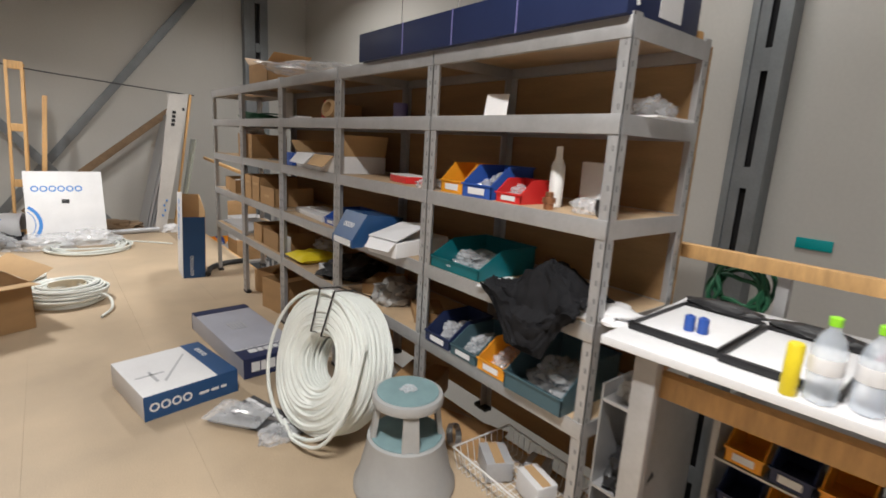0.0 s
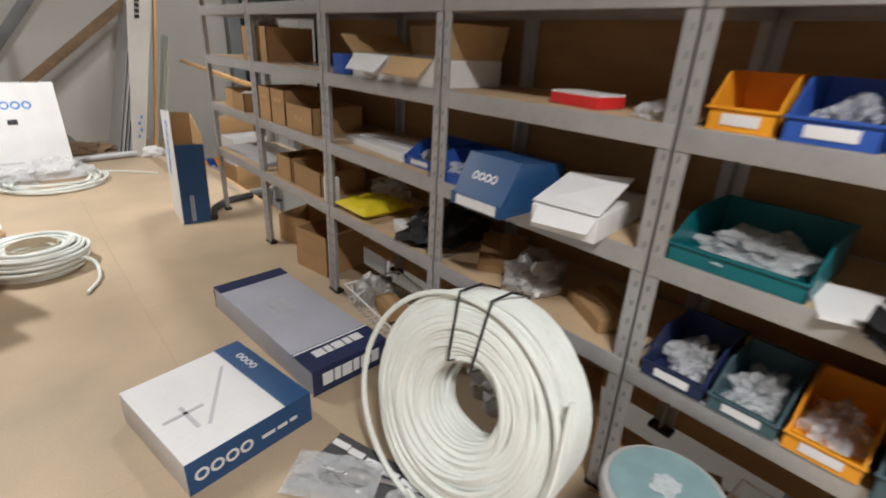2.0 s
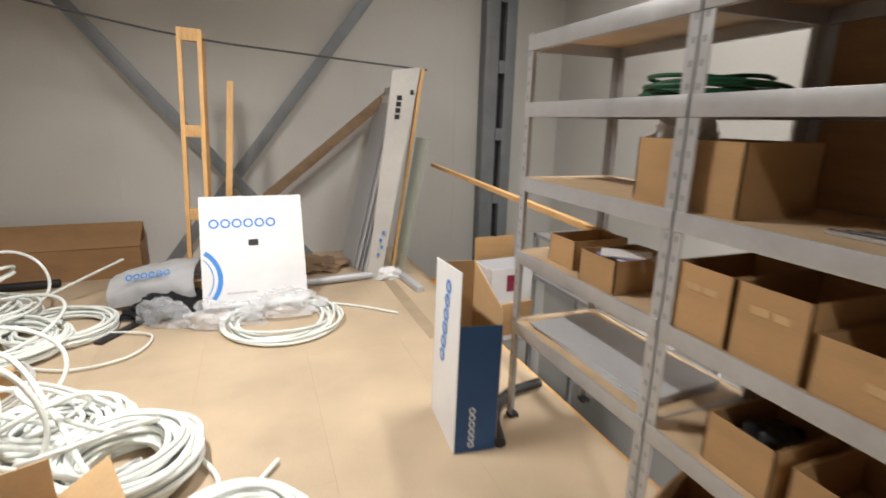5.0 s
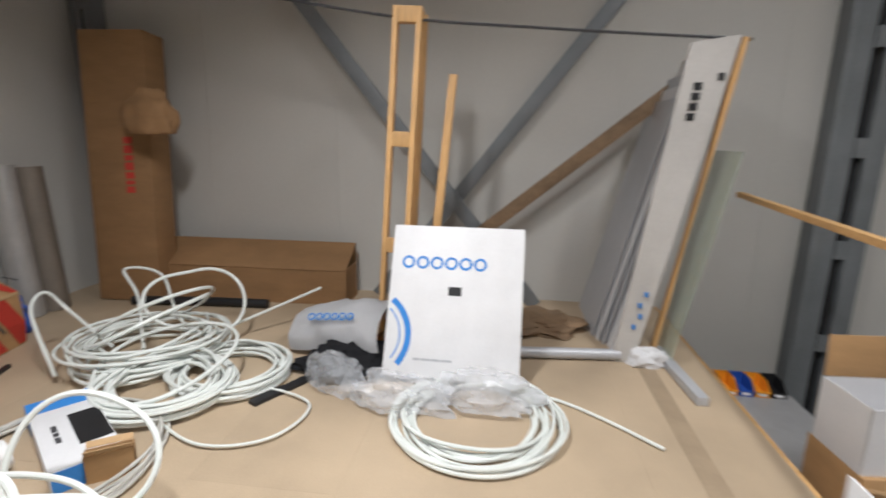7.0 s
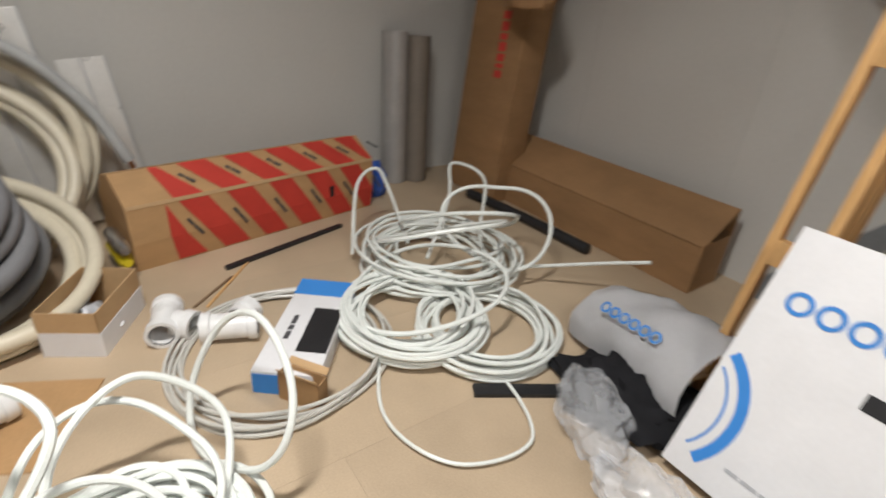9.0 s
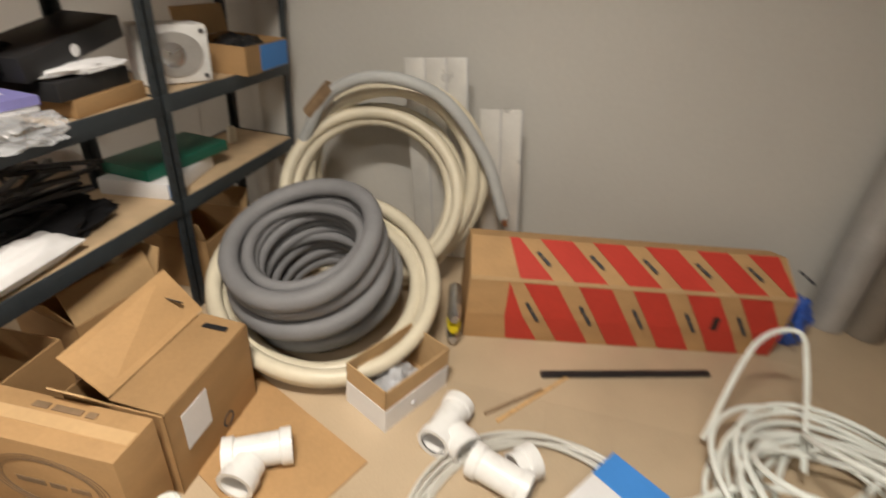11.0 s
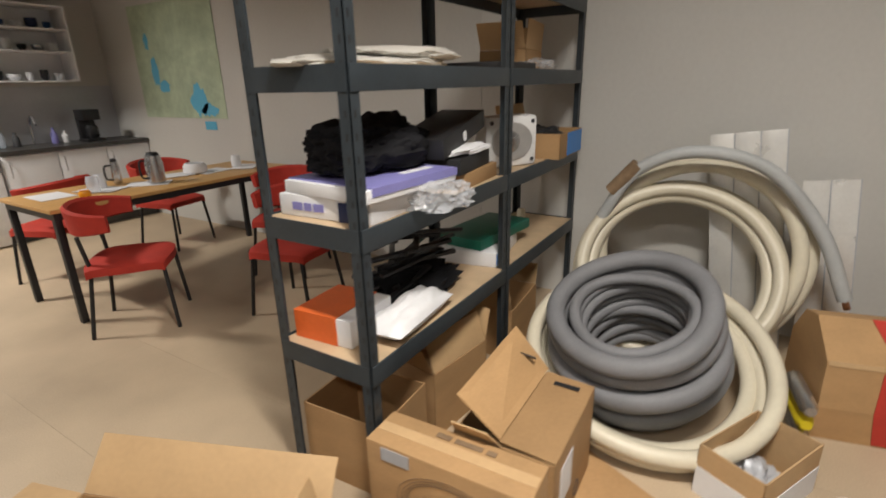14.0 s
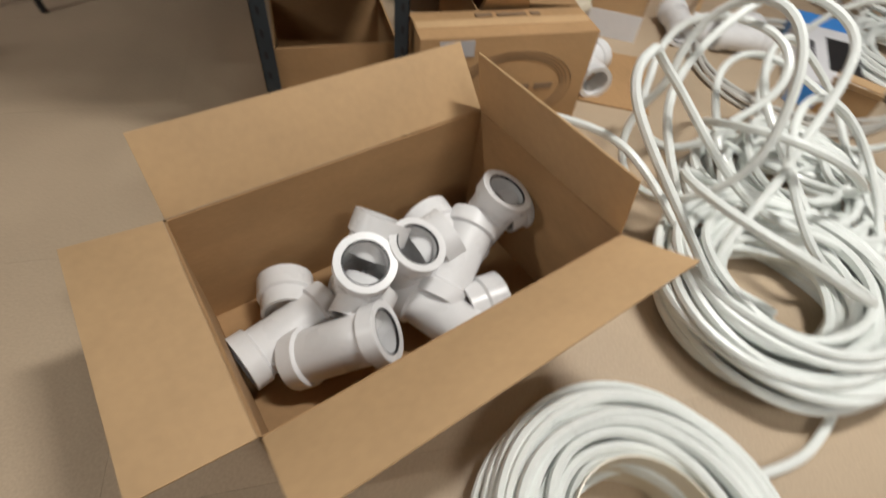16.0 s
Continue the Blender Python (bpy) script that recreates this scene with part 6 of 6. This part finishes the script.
for z, mats in ((1.506, (M_WHITE, M_BLACK, M_WHITE)), (1.786, (M_PLAST, M_STEEL, M_BLACK)), (1.996, (M_BLUE, M_NAVY, M_WHITE))):
    for k in range(6):
        r = rnd.uniform(0.03, 0.06)
        solo("crockery", lathe([(r * 0.6, 0), (r, 0.03), (r * 0.98, rnd.uniform(0.05, 0.11)), (r * 0.9, 0.06), (r * 0.5, 0.01), (0, 0.01)], 20), mats[k % 3], pose(-1.95 + 0.13 * k, -0.03, z), "cup or bowl standing in a wall cabinet", "crockery", "crockery")
solo("wooden_box", bx(-0.1, -0.06, 0, 0.1, 0.06, 0.09, 0.006), M_OLDWOOD, pose(-1.45, -0.05, 2.211), "small wooden box on top of a wall cabinet", "box")
o = thing("coffee_maker", pose(-2.05, 0.12, 0.881), "black filter coffee maker on the worktop", "coffee maker")
part("base", bx(-0.09, -0.1, 0, 0.09, 0.1, 0.03, 0.006), M_BLACK, o)
part("column", bx(-0.08, -0.1, 0.03, 0.08, -0.04, 0.3, 0.006), M_BLACK, o)
part("filter_head", bx(-0.085, -0.1, 0.22, 0.085, 0.09, 0.33, 0.01), M_BLACK, o)
part("jug", lathe([(0.05, 0.031), (0.065, 0.06), (0.06, 0.15), (0.045, 0.17), (0, 0.17)], 24), M_GLASS, o, m=pose(0, 0.03, 0))
o = thing("kitchen_tap", pose(-1.6, -0.1, 0.881), "chrome swan-neck kitchen tap", "tap")
part("spout", tube(spline([(0, 0, 0), (0, 0, 0.2), (0, 0.08, 0.28), (0, 0.16, 0.2)]), 0.012, 10), M_STEEL, o)
for k, (x, mt, h) in enumerate(((-1.3, M_PET, 0.2), (-1.42, M_INK, 0.14), (-1.75, M_LILAC, 0.16), (-1.85, M_PLAST, 0.12))):
    solo("kitchen_bottle", lathe([(0.03, 0), (0.032, 0.01), (0.032, h * 0.6), (0.012, h * 0.8), (0.012, h), (0, h)], 18), mt, pose(x, 0.0, 0.881), "small bottle by the sink", "bottle", "sink bottles")

# map
o = thing("wall_map", pose(WX + 0.003, 1.18, 1.66, 0, 0, 90), "green and blue paper map on the wall", "map")
part("sheet", bx(-0.7, -0.004, -0.55, 0.7, 0.0, 0.55), M_MAPLAND, o)
rnd = random.Random(15)


def lake(cx, cz, r, sq):
    bm = bmesh.new()
    bm.faces.new([bm.verts.new((cx + r * (1 + 0.45 * noise.noise(Vector((math.cos(a) * 1.8 + cx * 9, math.sin(a) * 1.8, cz)))) * math.cos(a), -0.0055, cz + r * sq * (1 + 0.5 * noise.noise(Vector((math.cos(a) * 3, math.sin(a) * 3 + cx, cz)))) * math.sin(a))) for a in [2 * math.pi * i / 40 for i in range(40)]])
    return bm


for cx, cz, r, sq in ((-0.38, -0.1, 0.06, 2.4), (-0.25, -0.24, 0.1, 0.6), (0.3, -0.38, 0.13, 1.2), (0.45, -0.47, 0.12, 0.5), (-0.45, 0.2, 0.04, 2.0)):
    part("lake", lake(cx, cz, r, sq), M_MAPSEA, o, "blue printed water")
solo("small_sign", bx(-0.09, -0.004, 0, 0.09, 0, 0.08), M_MAPSEA, pose(WX + 0.003, 1.6, 1.0, 0, 0, 90), "small blue and white notice on the wall", "sign")

# table
o = thing("dining_table", pose(-1.48, 2.45, 0), "beech-topped table with black steel legs, cluttered", "table")
part("tabletop", bx(-0.92, -0.37, 0.715, 0.92, 0.37, 0.74, 0.005), M_TABLE, o)
part("apron", bx(-0.9, -0.35, 0.67, 0.9, 0.35, 0.714), M_BLACK, o)
for sx in (-1, 1):
    for sy in (-1, 1):
        part("leg", bx(sx * 0.88 - 0.02, sy * 0.33 - 0.02, 0, sx * 0.88 + 0.02, sy * 0.33 + 0.02, 0.67, 0.003), M_BLACK, o)
for k in range(6):
    solo("paper_sheet", bx(-0.1, -0.14, 0, 0.1, 0.14, 0.003), M_WHITE, pose(-0.75 - 0.28 * k, 2.35 + 0.08 * (k % 3), 0.741 + 0.003 * (k % 2), 0, 0, 25 * k), "white paper lying on the table", "paper", "papers")
for k, (x, y, mt, h, r) in enumerate(((-0.95, 2.5, M_PET, 0.11, 0.04), (-1.05, 2.38, M_WHITE, 0.1, 0.035), (-1.35, 2.55, M_STEEL, 0.2, 0.06), (-1.2, 2.3, M_STEEL, 0.16, 0.03), (-1.75, 2.4, M_WHITE, 0.08, 0.09), (-2.1, 2.45, M_WHITE, 0.1, 0.04), (-0.85, 2.6, M_ORANGE, 0.04, 0.035))):
    o = thing("table_vessel", pose(x, y, 0.744), "cup or jug standing on the table", "cup")
    part("body", lathe([(r * 0.8, 0), (r, 0.01), (r, h * 0.7), (r * 0.8, h), (r * 0.72, h), (r * 0.9, h * 0.6), (0, 0.02)], 24), mt, o)
    if mt is M_STEEL:
        part("handle", tube(spline([(r, 0, h * 0.85), (r + 0.04, 0, h * 0.8), (r + 0.04, 0, h * 0.3), (r, 0, h * 0.2)]), 0.007, 8), M_BLACK, o)
        part("lid", lathe([(r * 0.75, h), (r * 0.6, h + 0.02), (0, h + 0.025)], 20), M_BLACK, o)


def chair(m):
    o = thing("dining_chair", m, "red upholstered chair with curved back and black steel legs", "chair", "chairs round the table")
    bm = bmesh.new()
    bmesh.ops.create_grid(bm, x_segments=18, y_segments=18, size=1)
    for v in bm.verts:
        x, y = v.co.x, v.co.y
        q = 1 - 0.12 * (abs(x) * abs(y)) ** 2
        v.co = Vector((x * 0.235 * q * (1 - 0.06 * y), y * 0.225 * q, 0.455 - 0.02 * (x ** 6 + y ** 6) - 0.008 * (1 - x * x) * (1 - y * y)))
    bmesh.ops.solidify(bm, geom=bm.faces[:], thickness=0.045)
    part("seat", bm, M_SEAT, o)
    bm = bmesh.new()
    rows = []
    for i in range(19):
        a = radians(-100 + 200 * i / 18)
        hh = 0.10 * (0.45 + 0.55 * math.cos(a * 0.62) ** 2)
        px, py = 0.26 * math.sin(a), -0.05 - 0.21 * math.cos(a)
        rows.append([bm.verts.new((px * s, py * s2, 0.69 + k * hh)) for s, s2, k in ((1, 1, -0.75), (1.06, 1.06, -0.6), (1.12, 1.1, 0.85), (1.06, 1.04, 1.0), (0.98, 0.97, 0.85), (0.94, 0.94, -0.6))])
    for a, b in zip(rows, rows[1:]):
        for k in range(6):
            q = (k + 1) % 6
            bm.faces.new((a[k], a[q], b[q], b[k]))
    bm.faces.new(rows[0]), bm.faces.new(rows[-1][::-1])
    bmesh.ops.recalc_face_normals(bm, faces=bm.faces)
    part("backrest", bm, M_SEAT, o)
    for s in (-1, 1):
        part("leg", tube([(s * 0.17, 0.19, 0.42), (s * 0.21, 0.22, 0.0)], 0.012, 10), M_BLACK, o)
        part("leg", tube([(s * 0.19, -0.2, 0.62), (s * 0.17, -0.18, 0.42), (s * 0.21, -0.24, 0.0)], 0.012, 10), M_BLACK, o)
    part("seat_frame", tube([(-0.17, -0.17, 0.405), (0.17, -0.17, 0.405), (0.17, 0.19, 0.405), (-0.17, 0.19, 0.405)], 0.01, 8, True), M_BLACK, o)
    return o


c0 = chair(pose(-0.83, 3.08, 0, 0, 0, 50))
for x, y, a in ((-1.46, 3.80, -75), (-1.95, 3.2, -70), (-0.95, 1.72, -180 + 25), (-1.9, 1.7, 10)):
    copy_thing(c0, pose(x, y, 0, 0, 0, a))

# floor sheets, laid last
n = 0
for i in range(8):
    for j in range(6):
        x0, y0 = -2.5 + 0.62 * i, -0.19 + 2.4 * j - (1.2 if i % 2 else 0)
        x1, y1 = min(x0 + 0.62, 2.46), min(y0 + 2.4, NY)
        y0 = max(y0, -1.8)
        if x1 - x0 < 0.05 or y1 - y0 < 0.05:
            continue
        if y0 < -0.2 and x0 < -0.3:
            y0 = -0.199
            if y1 - y0 < 0.05:
                continue
        part("floor_sheet", bx(x0 + 0.0003, y0 + 0.0003, -0.0035, x1 - 0.0003, y1 - 0.0003, 0.0), M_FLOOR, floor, smooth=False)
